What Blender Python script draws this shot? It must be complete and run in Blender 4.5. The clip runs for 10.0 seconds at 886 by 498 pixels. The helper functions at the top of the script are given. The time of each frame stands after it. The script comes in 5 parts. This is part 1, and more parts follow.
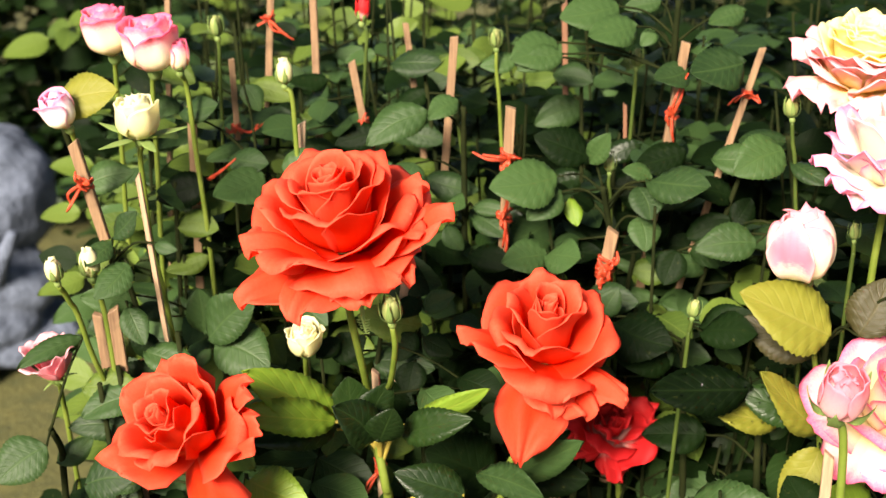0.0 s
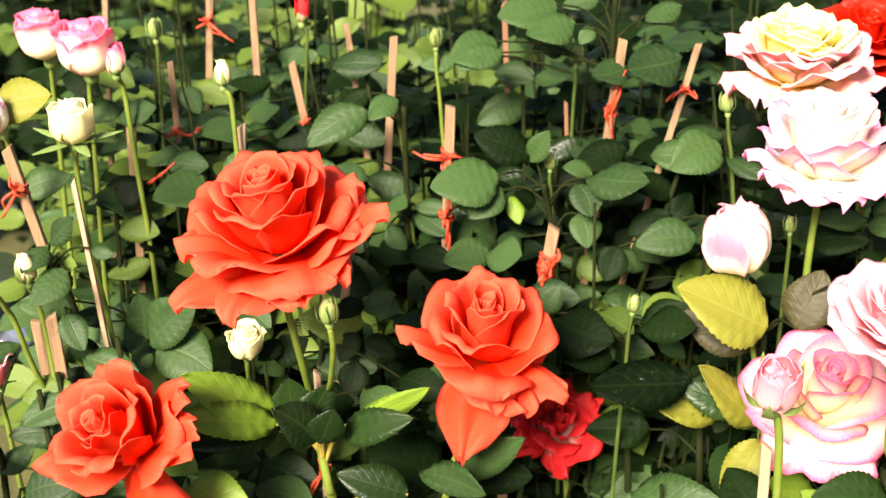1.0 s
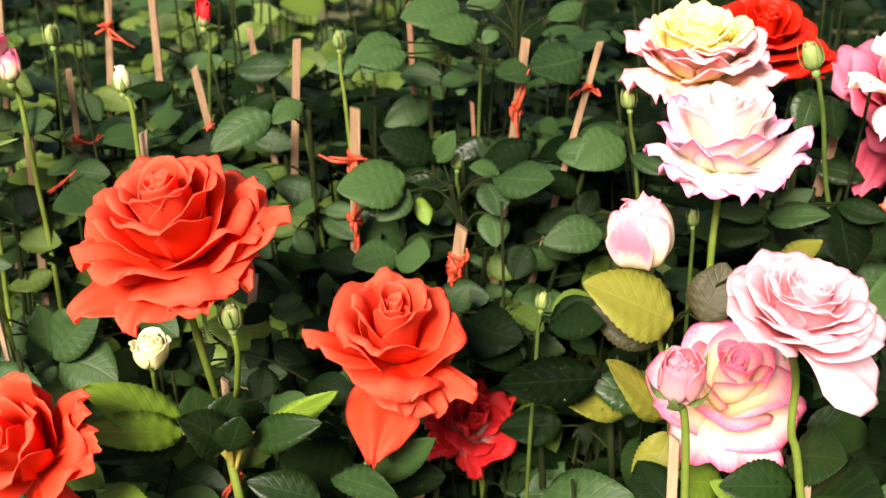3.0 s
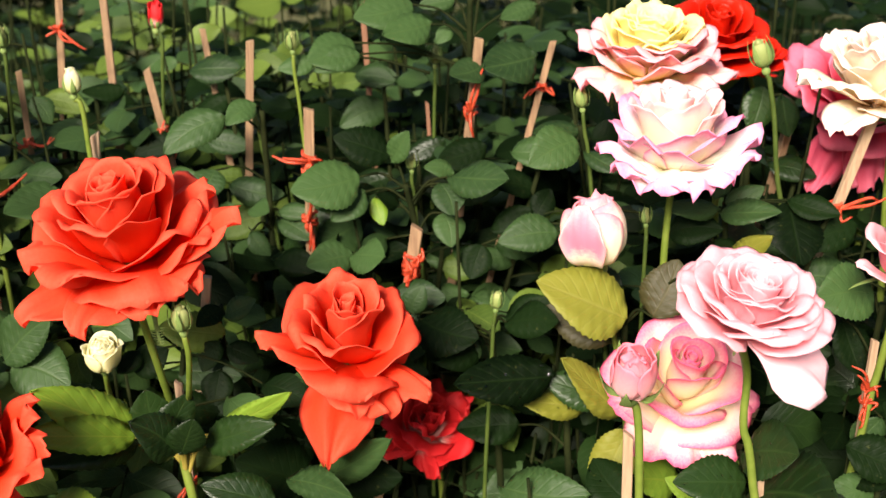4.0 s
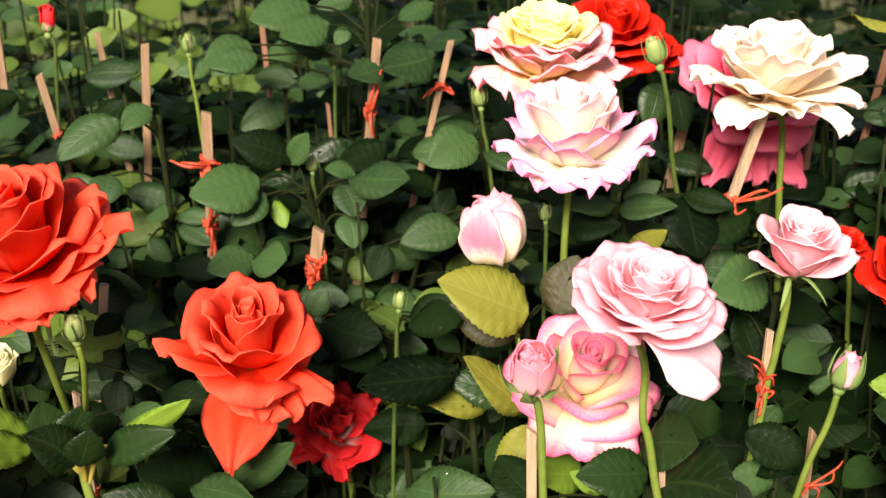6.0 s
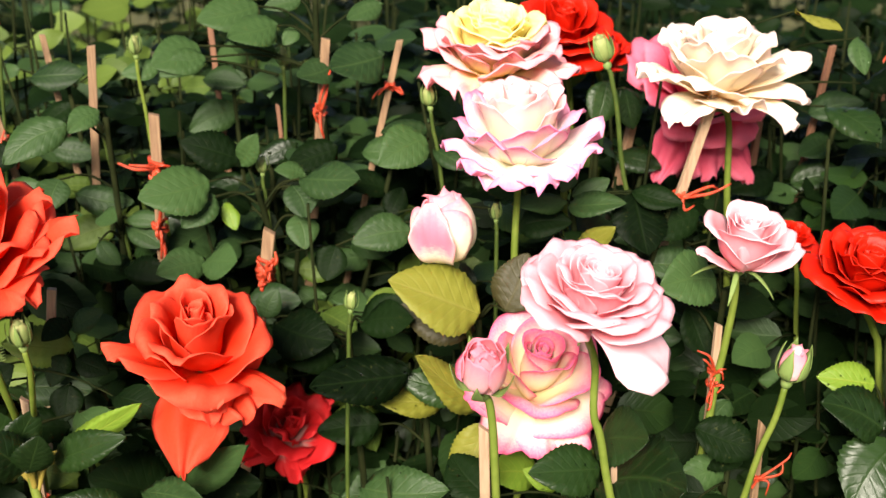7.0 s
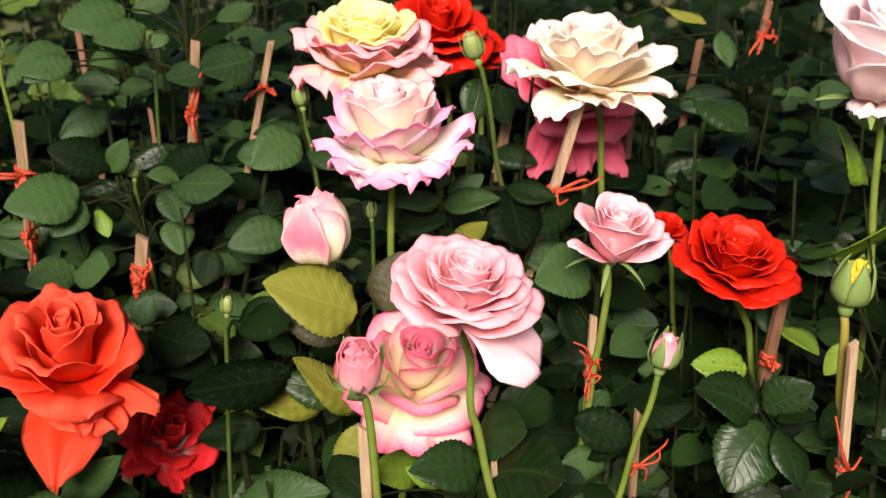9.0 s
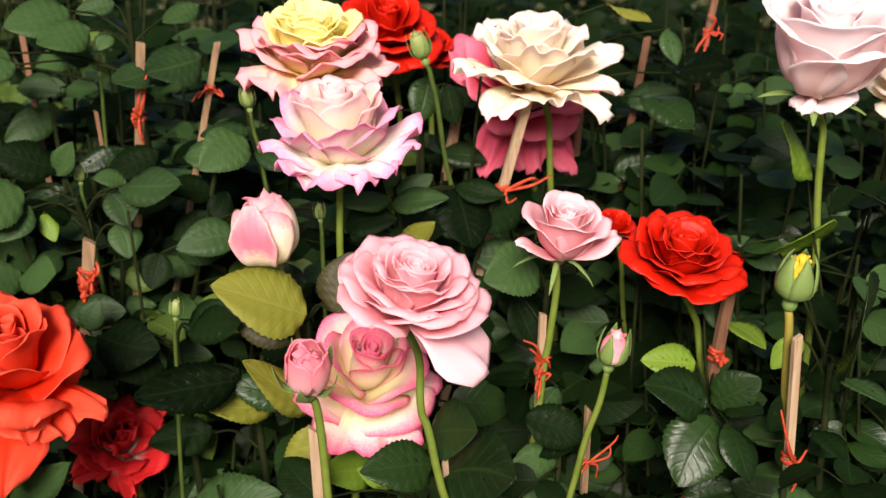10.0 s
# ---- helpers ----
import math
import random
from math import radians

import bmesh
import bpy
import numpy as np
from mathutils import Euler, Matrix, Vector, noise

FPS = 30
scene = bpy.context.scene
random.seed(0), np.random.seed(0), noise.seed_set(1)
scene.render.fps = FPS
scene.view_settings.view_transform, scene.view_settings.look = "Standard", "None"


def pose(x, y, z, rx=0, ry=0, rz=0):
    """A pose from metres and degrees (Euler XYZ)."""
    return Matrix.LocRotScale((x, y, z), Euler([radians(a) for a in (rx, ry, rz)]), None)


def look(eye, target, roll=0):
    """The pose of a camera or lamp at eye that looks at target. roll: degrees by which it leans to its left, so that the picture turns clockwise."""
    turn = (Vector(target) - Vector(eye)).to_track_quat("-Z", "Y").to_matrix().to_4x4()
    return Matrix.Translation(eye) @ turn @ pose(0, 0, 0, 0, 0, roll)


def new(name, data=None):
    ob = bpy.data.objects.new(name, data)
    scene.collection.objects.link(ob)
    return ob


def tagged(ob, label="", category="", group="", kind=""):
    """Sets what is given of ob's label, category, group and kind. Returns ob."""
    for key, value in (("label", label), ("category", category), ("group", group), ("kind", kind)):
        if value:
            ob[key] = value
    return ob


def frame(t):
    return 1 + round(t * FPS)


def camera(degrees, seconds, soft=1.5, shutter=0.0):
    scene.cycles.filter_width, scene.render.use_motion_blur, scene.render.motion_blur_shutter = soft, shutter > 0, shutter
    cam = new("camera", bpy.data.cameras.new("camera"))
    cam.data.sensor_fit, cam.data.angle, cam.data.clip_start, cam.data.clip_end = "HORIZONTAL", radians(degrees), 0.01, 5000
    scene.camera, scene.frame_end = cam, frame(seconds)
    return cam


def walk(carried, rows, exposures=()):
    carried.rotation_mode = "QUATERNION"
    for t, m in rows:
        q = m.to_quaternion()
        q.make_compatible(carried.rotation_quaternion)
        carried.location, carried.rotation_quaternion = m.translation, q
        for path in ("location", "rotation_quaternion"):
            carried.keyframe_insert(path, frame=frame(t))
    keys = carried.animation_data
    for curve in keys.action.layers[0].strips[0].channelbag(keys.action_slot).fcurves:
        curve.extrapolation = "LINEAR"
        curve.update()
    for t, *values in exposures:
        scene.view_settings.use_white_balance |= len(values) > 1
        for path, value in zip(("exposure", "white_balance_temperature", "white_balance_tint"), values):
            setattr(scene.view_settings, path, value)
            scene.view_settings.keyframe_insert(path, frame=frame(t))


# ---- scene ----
cam = camera(40.3, 10.0)
PATH = [
    (0.0, (0.003, 0.041, 1.293), (-0.006, 1.888, 0.525), 0.1),
    (0.5, (0.012, 0.041, 1.296), (0.032, 1.885, 0.523), -0.2),
    (1.0, (0.019, 0.04, 1.293), (0.07, 1.886, 0.525), -0.2),
    (1.5, (0.022, 0.041, 1.29), (0.106, 1.888, 0.529), -0.2),
    (2.0, (0.026, 0.041, 1.288), (0.14, 1.888, 0.53), -0.2),
    (2.5, (0.028, 0.041, 1.289), (0.175, 1.886, 0.529), -0.2),
    (4.0, (0.041, 0.04, 1.286), (0.268, 1.878, 0.532), -0.2),
    (4.5, (0.045, 0.039, 1.284), (0.304, 1.874, 0.534), -0.1),
    (5.0, (0.049, 0.039, 1.287), (0.338, 1.868, 0.531), -0.2),
    (5.5, (0.052, 0.039, 1.286), (0.375, 1.862, 0.532), -0.1),
    (7.0, (0.059, 0.037, 1.286), (0.483, 1.84, 0.531), 0.0),
    (7.5, (0.064, 0.036, 1.284), (0.524, 1.831, 0.533), 0.1),
    (8.0, (0.068, 0.035, 1.287), (0.57, 1.817, 0.529), 0.1),
    (8.5, (0.071, 0.033, 1.283), (0.618, 1.805, 0.534), 0.1),
    (9.0, (0.077, 0.032, 1.282), (0.655, 1.794, 0.534), 0.1),
    (9.5, (0.08, 0.031, 1.282), (0.692, 1.781, 0.533), 0.1),
    (10.0, (0.084, 0.03, 1.284), (0.724, 1.769, 0.531), 0.1),
]
cam.data.dof.use_dof = True
cam.data.dof.focus_distance = 0.72
cam.data.dof.aperture_fstop = 11.0
EXPOSURES = [(0.0, 1.62, 7700, 12), (1.0, 1.93, 7600, 12), (2.0, 1.97, 7500, 12), (2.7, 1.66, 7400, 12), (4.0, 1.30, 7300, 12), (5.5, 1.32, 7200, 12), (7.0, 1.32, 7200, 12), (8.5, 0.97, 7100, 12), (10.0, 0.78, 7100, 12)]
walk(cam, [(t, look(eye, target, roll)) for t, eye, target, roll in PATH], EXPOSURES)

# ---- light: bright hazy daylight from behind the camera ----
SUN_FROM = Vector((-0.36, -0.78, 0.60)).normalized()
world = bpy.data.worlds.new("sky")
scene.world = world
world.use_nodes = True
sky = world.node_tree.nodes.new("ShaderNodeTexSky")
sky.sky_type = "NISHITA"
sky.sun_disc = False
sky.air_density, sky.dust_density, sky.ozone_density = 1.0, 1.0, 1.0
sky.sun_elevation = math.asin(SUN_FROM.z)
sky.sun_rotation = math.atan2(SUN_FROM.x, SUN_FROM.y)
back = world.node_tree.nodes["Background"]
back.inputs[1].default_value = 0.05
world.node_tree.links.new(sky.outputs[0], back.inputs[0])
sun_data = bpy.data.lights.new("sun", "SUN")
sun_data.energy, sun_data.angle, sun_data.color = 5.0, radians(20), (1.0, 0.96, 0.90)
sun = new("sun", sun_data)
sun.matrix_world = look(SUN_FROM * 20, (0, 0, 0))


# ---- materials ----
class Nodes:
    """Short hand for building a node material."""

    def __init__(self, name):
        self.mat = bpy.data.materials.new(name)
        self.mat.use_nodes = True
        self.tree = self.mat.node_tree
        self.bsdf = self.tree.nodes["Principled BSDF"]
        self.out = self.tree.nodes["Material Output"]

    def add(self, kind, **values):
        node = self.tree.nodes.new("ShaderNode" + kind)
        for key, value in values.items():
            node.inputs[key.replace("_", " ")].default_value = value
        return node

    def link(self, a, b):
        self.tree.links.new(a, b)

    def ramp(self, source, stops):
        node = self.add("ValToRGB")
        el = node.color_ramp.elements
        while len(el) < len(stops):
            el.new(0.5)
        for e, (at, colour) in zip(el, stops):
            e.position, e.color = at, (*colour, 1) if len(colour) == 3 else colour
        self.link(source, node.inputs[0])
        return node.outputs[0]

    def math(self, op, a, b=None, c=None):
        node = self.add("Math")
        node.operation = op
        for i, v in enumerate((a, b, c)):
            if v is None:
                continue
            if isinstance(v, (int, float)):
                node.inputs[i].default_value = v
            else:
                self.link(v, node.inputs[i])
        return node.outputs[0]

    def mix(self, fac, a, b, blend="MIX"):
        node = self.add("Mix")
        node.data_type, node.blend_type = "RGBA", blend
        for i, v in ((0, fac), (6, a), (7, b)):
            if isinstance(v, (int, float)):
                node.inputs[i].default_value = v
            elif isinstance(v, tuple):
                node.inputs[i].default_value = (*v, 1)
            else:
                self.link(v, node.inputs[i])
        return node.outputs[2]

    def noise(self, scale, detail=4, vector=None, rough=0.6):
        node = self.add("TexNoise", Scale=scale, Detail=detail, Roughness=rough)
        if vector is not None:
            self.link(vector, node.inputs["Vector"])
        return node.outputs[0]

    def coords(self, which="Object"):
        return self.add("TexCoord").outputs[which]

    def bump(self, height, strength, distance):
        node = self.add("Bump", Strength=strength, Distance=distance)
        self.link(height, node.inputs["Height"])
        self.link(node.outputs[0], self.bsdf.inputs["Normal"])
        return node.outputs[0]

    def thin(self, colour, share):
        """Let part of the light through, as leaves and petals do."""
        trans = self.add("BsdfTranslucent")
        self.link(colour, trans.inputs[0])
        mixer = self.add("MixShader")
        mixer.inputs[0].default_value = share
        self.link(self.bsdf.outputs[0], mixer.inputs[1])
        self.link(trans.outputs[0], mixer.inputs[2])
        self.link(mixer.outputs[0], self.out.inputs[0])


def leaf_material(name, dark, light, vein, rough=0.42, share=0.14, spots=0.0, gloss=0.22):
    n = Nodes(name)
    uv = n.add("SeparateXYZ")
    n.link(n.coords("UV"), uv.inputs[0])
    across = n.math("ABSOLUTE", n.math("SUBTRACT", uv.outputs[0], 0.5))
    along = uv.outputs[1]
    rib = n.math("SUBTRACT", 1.0, n.math("SMOOTH_MIN", n.math("MULTIPLY", across, 22.0), 1.0, 0.3))
    wave = n.math("SINE", n.math("MULTIPLY", n.math("SUBTRACT", along, n.math("MULTIPLY", across, 0.55)), 50.0))
    veins = n.math("POWER", n.math("MULTIPLY_ADD", wave, 0.5, 0.5), 9.0)
    lines = n.math("MAXIMUM", n.math("MULTIPLY", veins, 0.4), rib)
    obj = n.coords("Object")
    rand = n.math("FRACT", n.math("ADD", n.add("ObjectInfo").outputs["Random"], n.add("NewGeometry").outputs["Random Per Island"]))
    tone = n.math("MULTIPLY_ADD", n.noise(3.0, 3, obj), 0.45, n.math("MULTIPLY", rand, 0.65))
    col = n.ramp(tone, [(0.1, dark), (0.85, light)])
    col = n.mix(n.math("MULTIPLY", lines, 0.42), col, vein)
    worn = n.ramp(n.noise(9.0, 5, obj, 0.7), [(0.62, (0, 0, 0)), (0.75, (1, 1, 1))])
    col = n.mix(n.math("MULTIPLY", worn, 0.22 + spots), col, (0.16, 0.17, 0.05))
    n.link(col, n.bsdf.inputs["Base Color"])
    n.link(n.math("MULTIPLY_ADD", n.noise(14.0, 3, obj), 0.3, rough - 0.12), n.bsdf.inputs["Roughness"])
    n.bsdf.inputs["Specular IOR Level"].default_value = gloss
    fine = n.math("MULTIPLY_ADD", n.noise(60.0, 2, obj), 0.25, n.math("MULTIPLY", lines, -1.0))
    n.bump(fine, 0.18, 0.003)
    n.thin(n.mix(0.35, col, (0.12, 0.22, 0.02), "MIX"), share)
    return n.mat


LEAF = leaf_material("rose_leaf", (0.006, 0.017, 0.005), (0.032, 0.067, 0.019), (0.044, 0.080, 0.022), 0.48, share=0.10, gloss=0.17)
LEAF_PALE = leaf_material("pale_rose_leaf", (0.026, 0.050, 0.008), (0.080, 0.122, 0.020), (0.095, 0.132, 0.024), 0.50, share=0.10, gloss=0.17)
# Dark leaf taken to near black: deep shade among the bushes is in its colour.
LEAF_DARK_SHADE = leaf_material("dark_shaded_rose_leaf", (0.0010, 0.0032, 0.0008), (0.0042, 0.0115, 0.0026), (0.007, 0.016, 0.0035), 0.50, share=0.05, gloss=0.05)
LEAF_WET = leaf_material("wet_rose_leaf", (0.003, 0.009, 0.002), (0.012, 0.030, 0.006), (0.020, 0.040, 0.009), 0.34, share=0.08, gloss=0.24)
LEAF_FRESH = leaf_material("fresh_rose_leaf", (0.090, 0.170, 0.014), (0.140, 0.225, 0.026), (0.230, 0.260, 0.036), 0.42, 0.22)
LEAF_OLIVE = leaf_material("olive_fabric_leaf", (0.1080, 0.1116, 0.0108), (0.1584, 0.1584, 0.0216), (0.2016, 0.1872, 0.0432), 0.55, 0.15)
LEAF_BROWN = leaf_material("brown_olive_leaf", (0.0245, 0.0224, 0.0070), (0.0490, 0.0420, 0.0154), (0.0700, 0.0595, 0.0210), 0.5, 0.1)


def petal_material(name, stops, rim, rim_amount=0.6, share=0.42, rough=0.55, streak=0.12, blotch=0.0, gloss=0.25):
    """stops run from the petal's base to its tip; rim tints the outer edge."""
    n = Nodes(name)
    uv = n.add("SeparateXYZ")
    n.link(n.coords("UV"), uv.inputs[0])
    obj = n.coords("Object")
    across = n.math("MULTIPLY", n.math("ABSOLUTE", n.math("SUBTRACT", uv.outputs[0], 0.5)), 2.0)
    uneven = n.math("MULTIPLY", n.math("SUBTRACT", n.noise(30.0, 2, obj), 0.5), 0.20)
    along = n.math("ADD", uv.outputs[1], uneven)
    col = n.ramp(along, stops)
    edge = n.math("MAXIMUM", n.math("POWER", across, 5.0), n.math("POWER", along, 6.0))
    col = n.mix(n.math("MULTIPLY", edge, rim_amount), col, rim)
    fan = n.add("TexNoise", Scale=1.0, Detail=2.0)
    comb = n.add("CombineXYZ")
    n.link(n.math("MULTIPLY", uv.outputs[0], 55.0), comb.inputs[0])
    n.link(n.math("MULTIPLY", uv.outputs[1], 3.0), comb.inputs[1])
    n.link(n.math("MULTIPLY", n.add("ObjectInfo").outputs["Random"], 40.0), comb.inputs[2])
    n.link(comb.outputs[0], fan.inputs["Vector"])
    dull = tuple(0.82 * c for c in stops[len(stops) // 2][1])
    col = n.mix(n.math("MULTIPLY", n.ramp(fan.outputs[0], [(0.45, (0, 0, 0)), (0.75, (1, 1, 1))]), streak), col, dull)
    if blotch:
        mark = n.ramp(n.noise(70.0, 4, obj, 0.7), [(0.60, (0, 0, 0)), (0.70, (1, 1, 1))])
        col = n.mix(n.math("MULTIPLY", mark, blotch), col, dull)
    n.link(col, n.bsdf.inputs["Base Color"])
    n.bsdf.inputs["Roughness"].default_value = rough
    n.bsdf.inputs["Specular IOR Level"].default_value = gloss
    n.bump(n.math("ADD", fan.outputs[0], n.math("MULTIPLY", n.noise(160.0, 2, obj), 0.5)), 0.25, 0.0012)
    n.thin(col, share)
    return n.mat


# The paler rim puts light on upturned coral petal edges into the colour.
CORAL = petal_material("coral_petal", [(0.0, (0.76, 0.016, 0.004)), (0.5, (0.83, 0.044, 0.015)), (1.0, (0.85, 0.078, 0.038))], (0.87, 0.14, 0.085), 0.55, share=0.44, gloss=0.10)
BUD_PINK = petal_material("white_bud_pink_top", [(0.0, (0.92, 0.88, 0.48)), (0.5, (0.95, 0.89, 0.68)), (0.78, (0.95, 0.82, 0.72)), (1.0, (0.92, 0.26, 0.38))], (0.93, 0.50, 0.55), 0.4, share=0.42, streak=0.05, gloss=0.12)
BUD_CHEEK = petal_material("pink_cheek_petal", [(0.0, (0.95, 0.88, 0.66)), (0.36, (0.95, 0.82, 0.70)), (0.55, (0.92, 0.26, 0.38)), (1.0, (0.89, 0.17, 0.30))], (0.96, 0.80, 0.74), 0.6, share=0.42, streak=0.05, gloss=0.12)
RED = petal_material("red_petal", [(0.0, (0.38, 0.002, 0.001)), (0.5, (0.58, 0.007, 0.002)), (1.0, (0.66, 0.014, 0.005))], (0.68, 0.024, 0.009), 0.5, share=0.32, gloss=0.25, rough=0.42)
CRIMSON = petal_material("crimson_petal", [(0.0, (0.50, 0.10, 0.08)), (0.3, (0.72, 0.40, 0.36)), (0.5, (0.70, 0.020, 0.024)), (1.0, (0.76, 0.026, 0.030))], (0.72, 0.02, 0.028), 0.5, share=0.3, blotch=0.5)
PINK = petal_material("pink_petal", [(0.0, (0.91, 0.26, 0.30)), (0.5, (0.93, 0.37, 0.43)), (1.0, (0.94, 0.45, 0.52))], (0.96, 0.64, 0.70), 0.6, share=0.46, streak=0.06, gloss=0.12)
PALE_PINK = petal_material("pale_pink_petal", [(0.0, (0.92, 0.34, 0.38)), (0.4, (0.93, 0.44, 0.50)), (1.0, (0.94, 0.53, 0.59))], (0.95, 0.66, 0.71), 0.5, share=0.40, streak=0.05, gloss=0.12)
# Lighter copy of the pink petal: frontal light on the hanging petal is in its colour.
HANGING = petal_material("lit_pink_petal", [(0.0, (0.92, 0.46, 0.52)), (0.5, (0.94, 0.60, 0.66)), (1.0, (0.95, 0.68, 0.73))], (0.95, 0.56, 0.64), 0.5, share=0.38, streak=0.04, gloss=0.12)
PINK_BUD = petal_material("pink_bud_petal", [(0.0, (0.95, 0.80, 0.72)), (0.45, (0.94, 0.60, 0.62)), (1.0, (0.90, 0.26, 0.36))], (0.90, 0.34, 0.44), 0.5, share=0.5)
BLUSH = petal_material("blush_petal", [(0.0, (0.96, 0.70, 0.64)), (0.5, (0.96, 0.78, 0.78)), (1.0, (0.97, 0.85, 0.87))], (0.97, 0.90, 0.92), 0.5, share=0.55, streak=0.05, gloss=0.1)
WHITE_PINK = petal_material("white_petal_pink_rim", [(0.0, (0.96, 0.86, 0.50)), (0.45, (0.96, 0.91, 0.78)), (0.72, (0.96, 0.80, 0.82)), (1.0, (0.92, 0.38, 0.58))], (0.91, 0.30, 0.54), 0.5, share=0.42, streak=0.05, gloss=0.12)
WHITE_HEART = petal_material("white_heart_petal", [(0.0, (0.94, 0.80, 0.44)), (0.5, (0.92, 0.82, 0.62)), (1.0, (0.92, 0.76, 0.72))], (0.92, 0.48, 0.60), 0.5, share=0.48, streak=0.04, gloss=0.12)
YELLOW_PINK = petal_material("yellow_petal_pink_rim", [(0.0, (0.96, 0.72, 0.14)), (0.4, (0.96, 0.80, 0.42)), (0.65, (0.95, 0.66, 0.56)), (1.0, (0.94, 0.42, 0.48))], (0.94, 0.44, 0.52), 0.5, share=0.42, streak=0.05, gloss=0.12)
CREAM_PINK = petal_material("cream_petal_rose_rim", [(0.0, (0.96, 0.82, 0.46)), (0.52, (0.97, 0.89, 0.66)), (0.76, (0.96, 0.70, 0.66)), (1.0, (0.90, 0.16, 0.32))], (0.91, 0.16, 0.33), 0.5, share=0.45, streak=0.05, gloss=0.12)
PEACH = petal_material("peach_cream_petal", [(0.0, (0.95, 0.62, 0.22)), (0.35, (0.97, 0.87, 0.66)), (1.0, (0.97, 0.90, 0.83))], (0.96, 0.78, 0.74), 0.6, share=0.5, streak=0.05, gloss=0.12)
ROSE_PINK = petal_material("deep_pink_petal", [(0.0, (0.62, 0.035, 0.08)), (0.5, (0.78, 0.075, 0.15)), (1.0, (0.84, 0.15, 0.24))], (0.86, 0.24, 0.33), 0.5, share=0.34)
CREAM = petal_material("cream_petal", [(0.0, (0.55, 0.60, 0.18)), (0.5, (0.84, 0.80, 0.46)), (1.0, (0.88, 0.85, 0.62))], (0.88, 0.84, 0.60), 0.4, share=0.55)
YELLOW_HEART = petal_material("yellow_heart_petal", [(0.0, (0.97, 0.72, 0.10)), (0.5, (0.98, 0.86, 0.30)), (1.0, (0.98, 0.91, 0.48))], (0.98, 0.92, 0.56), 0.4, share=0.5, streak=0.05, gloss=0.12)
YELLOW = petal_material("yellow_petal", [(0.0, (0.75, 0.55, 0.05)), (1.0, (0.88, 0.60, 0.05))], (0.88, 0.55, 0.04), 0.4)
GREEN_BUD = petal_material("closed_bud_petal", [(0.0, (0.16, 0.22, 0.06)), (0.7, (0.30, 0.36, 0.12)), (1.0, (0.50, 0.50, 0.22))], (0.42, 0.44, 0.18), 0.4)


def stem_material(name, a, b, rough=0.5, scale=60.0):
    n = Nodes(name)
    obj = n.coords("Object")
    col = n.ramp(n.noise(scale, 4, obj), [(0.3, a), (0.7, b)])
    n.link(col, n.bsdf.inputs["Base Color"])
    n.bsdf.inputs["Roughness"].default_value = rough
    n.bsdf.inputs["Specular IOR Level"].default_value = 0.05 if rough > 0.8 else 0.15
    n.bump(n.noise(scale * 6, 3, obj), 0.2, 0.001)
    return n.mat


STEM = stem_material("green_stem", (0.075, 0.112, 0.015), (0.130, 0.165, 0.030))
STEM_DARK = stem_material("dark_green_stem", (0.026, 0.046, 0.009), (0.055, 0.080, 0.016))
# Near black so canes and stalks sink into shade that is put into their colour.
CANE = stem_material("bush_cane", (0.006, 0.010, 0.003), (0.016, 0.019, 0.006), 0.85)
SEPAL = stem_material("sepal", (0.0864, 0.1440, 0.0360), (0.1728, 0.2304, 0.0720), 0.55, 90)
RUSSET = stem_material("russet_stem", (0.175, 0.140, 0.026), (0.260, 0.200, 0.040))


def wood_material(name, a, b):
    n = Nodes(name)
    obj = n.coords("Object")
    mapping = n.add("Mapping")
    mapping.inputs["Scale"].default_value = (1.0, 1.0, 0.06)
    n.link(obj, mapping.inputs[0])
    grain = n.noise(420.0, 5, mapping.outputs[0])
    dirt = n.noise(55.0, 4, obj)
    col = n.ramp(grain, [(0.3, a), (0.7, b)])
    col = n.mix(n.ramp(dirt, [(0.55, (0, 0, 0)), (0.8, (0.6, 0.6, 0.6))]), col, tuple(0.45 * c for c in a))
    n.link(col, n.bsdf.inputs["Base Color"])
    n.bsdf.inputs["Roughness"].default_value = 0.7
    n.bump(grain, 0.4, 0.0015)
    return n.mat


WOOD = wood_material("split_bamboo", (0.125, 0.066, 0.034), (0.27, 0.165, 0.088))
WOOD_PALE = wood_material("pale_split_bamboo", (0.24, 0.145, 0.088), (0.38, 0.26, 0.165))
WOOD_DARK = wood_material("weathered_bamboo", (0.10, 0.040, 0.022), (0.18, 0.080, 0.040))


def plain_material(name, a, b, rough, scale, bump=0.2, trans=0.0):
    n = Nodes(name)
    obj = n.coords("Object")
    col = n.ramp(n.noise(scale, 6, obj, 0.7), [(0.3, a), (0.7, b)])
    n.link(col, n.bsdf.inputs["Base Color"])
    n.bsdf.inputs["Roughness"].default_value = rough
    n.bump(n.noise(scale * 4, 5, obj), bump, 0.01)
    if trans:
        n.thin(col, trans)
    return n.mat


TIE = plain_material("red_plastic_string", (0.42, 0.028, 0.010), (0.60, 0.085, 0.035), 0.35, 120, 0.4, 0.2)
STONE = plain_material("grey_stone", (0.026, 0.036, 0.058), (0.15, 0.18, 0.25), 0.85, 13, 0.7)
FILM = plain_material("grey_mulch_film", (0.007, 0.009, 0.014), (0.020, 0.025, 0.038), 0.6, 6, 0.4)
GRASS = plain_material("mossy_grass", (0.030, 0.034, 0.006), (0.085, 0.078, 0.018), 0.9, 14, 0.8)
DROP = bpy.data.materials.new("water_drop")
DROP.use_nodes = True
DROP.node_tree.nodes["Principled BSDF"].inputs["Transmission Weight"].default_value = 1.0
DROP.node_tree.nodes["Principled BSDF"].inputs["Roughness"].default_value = 0.02
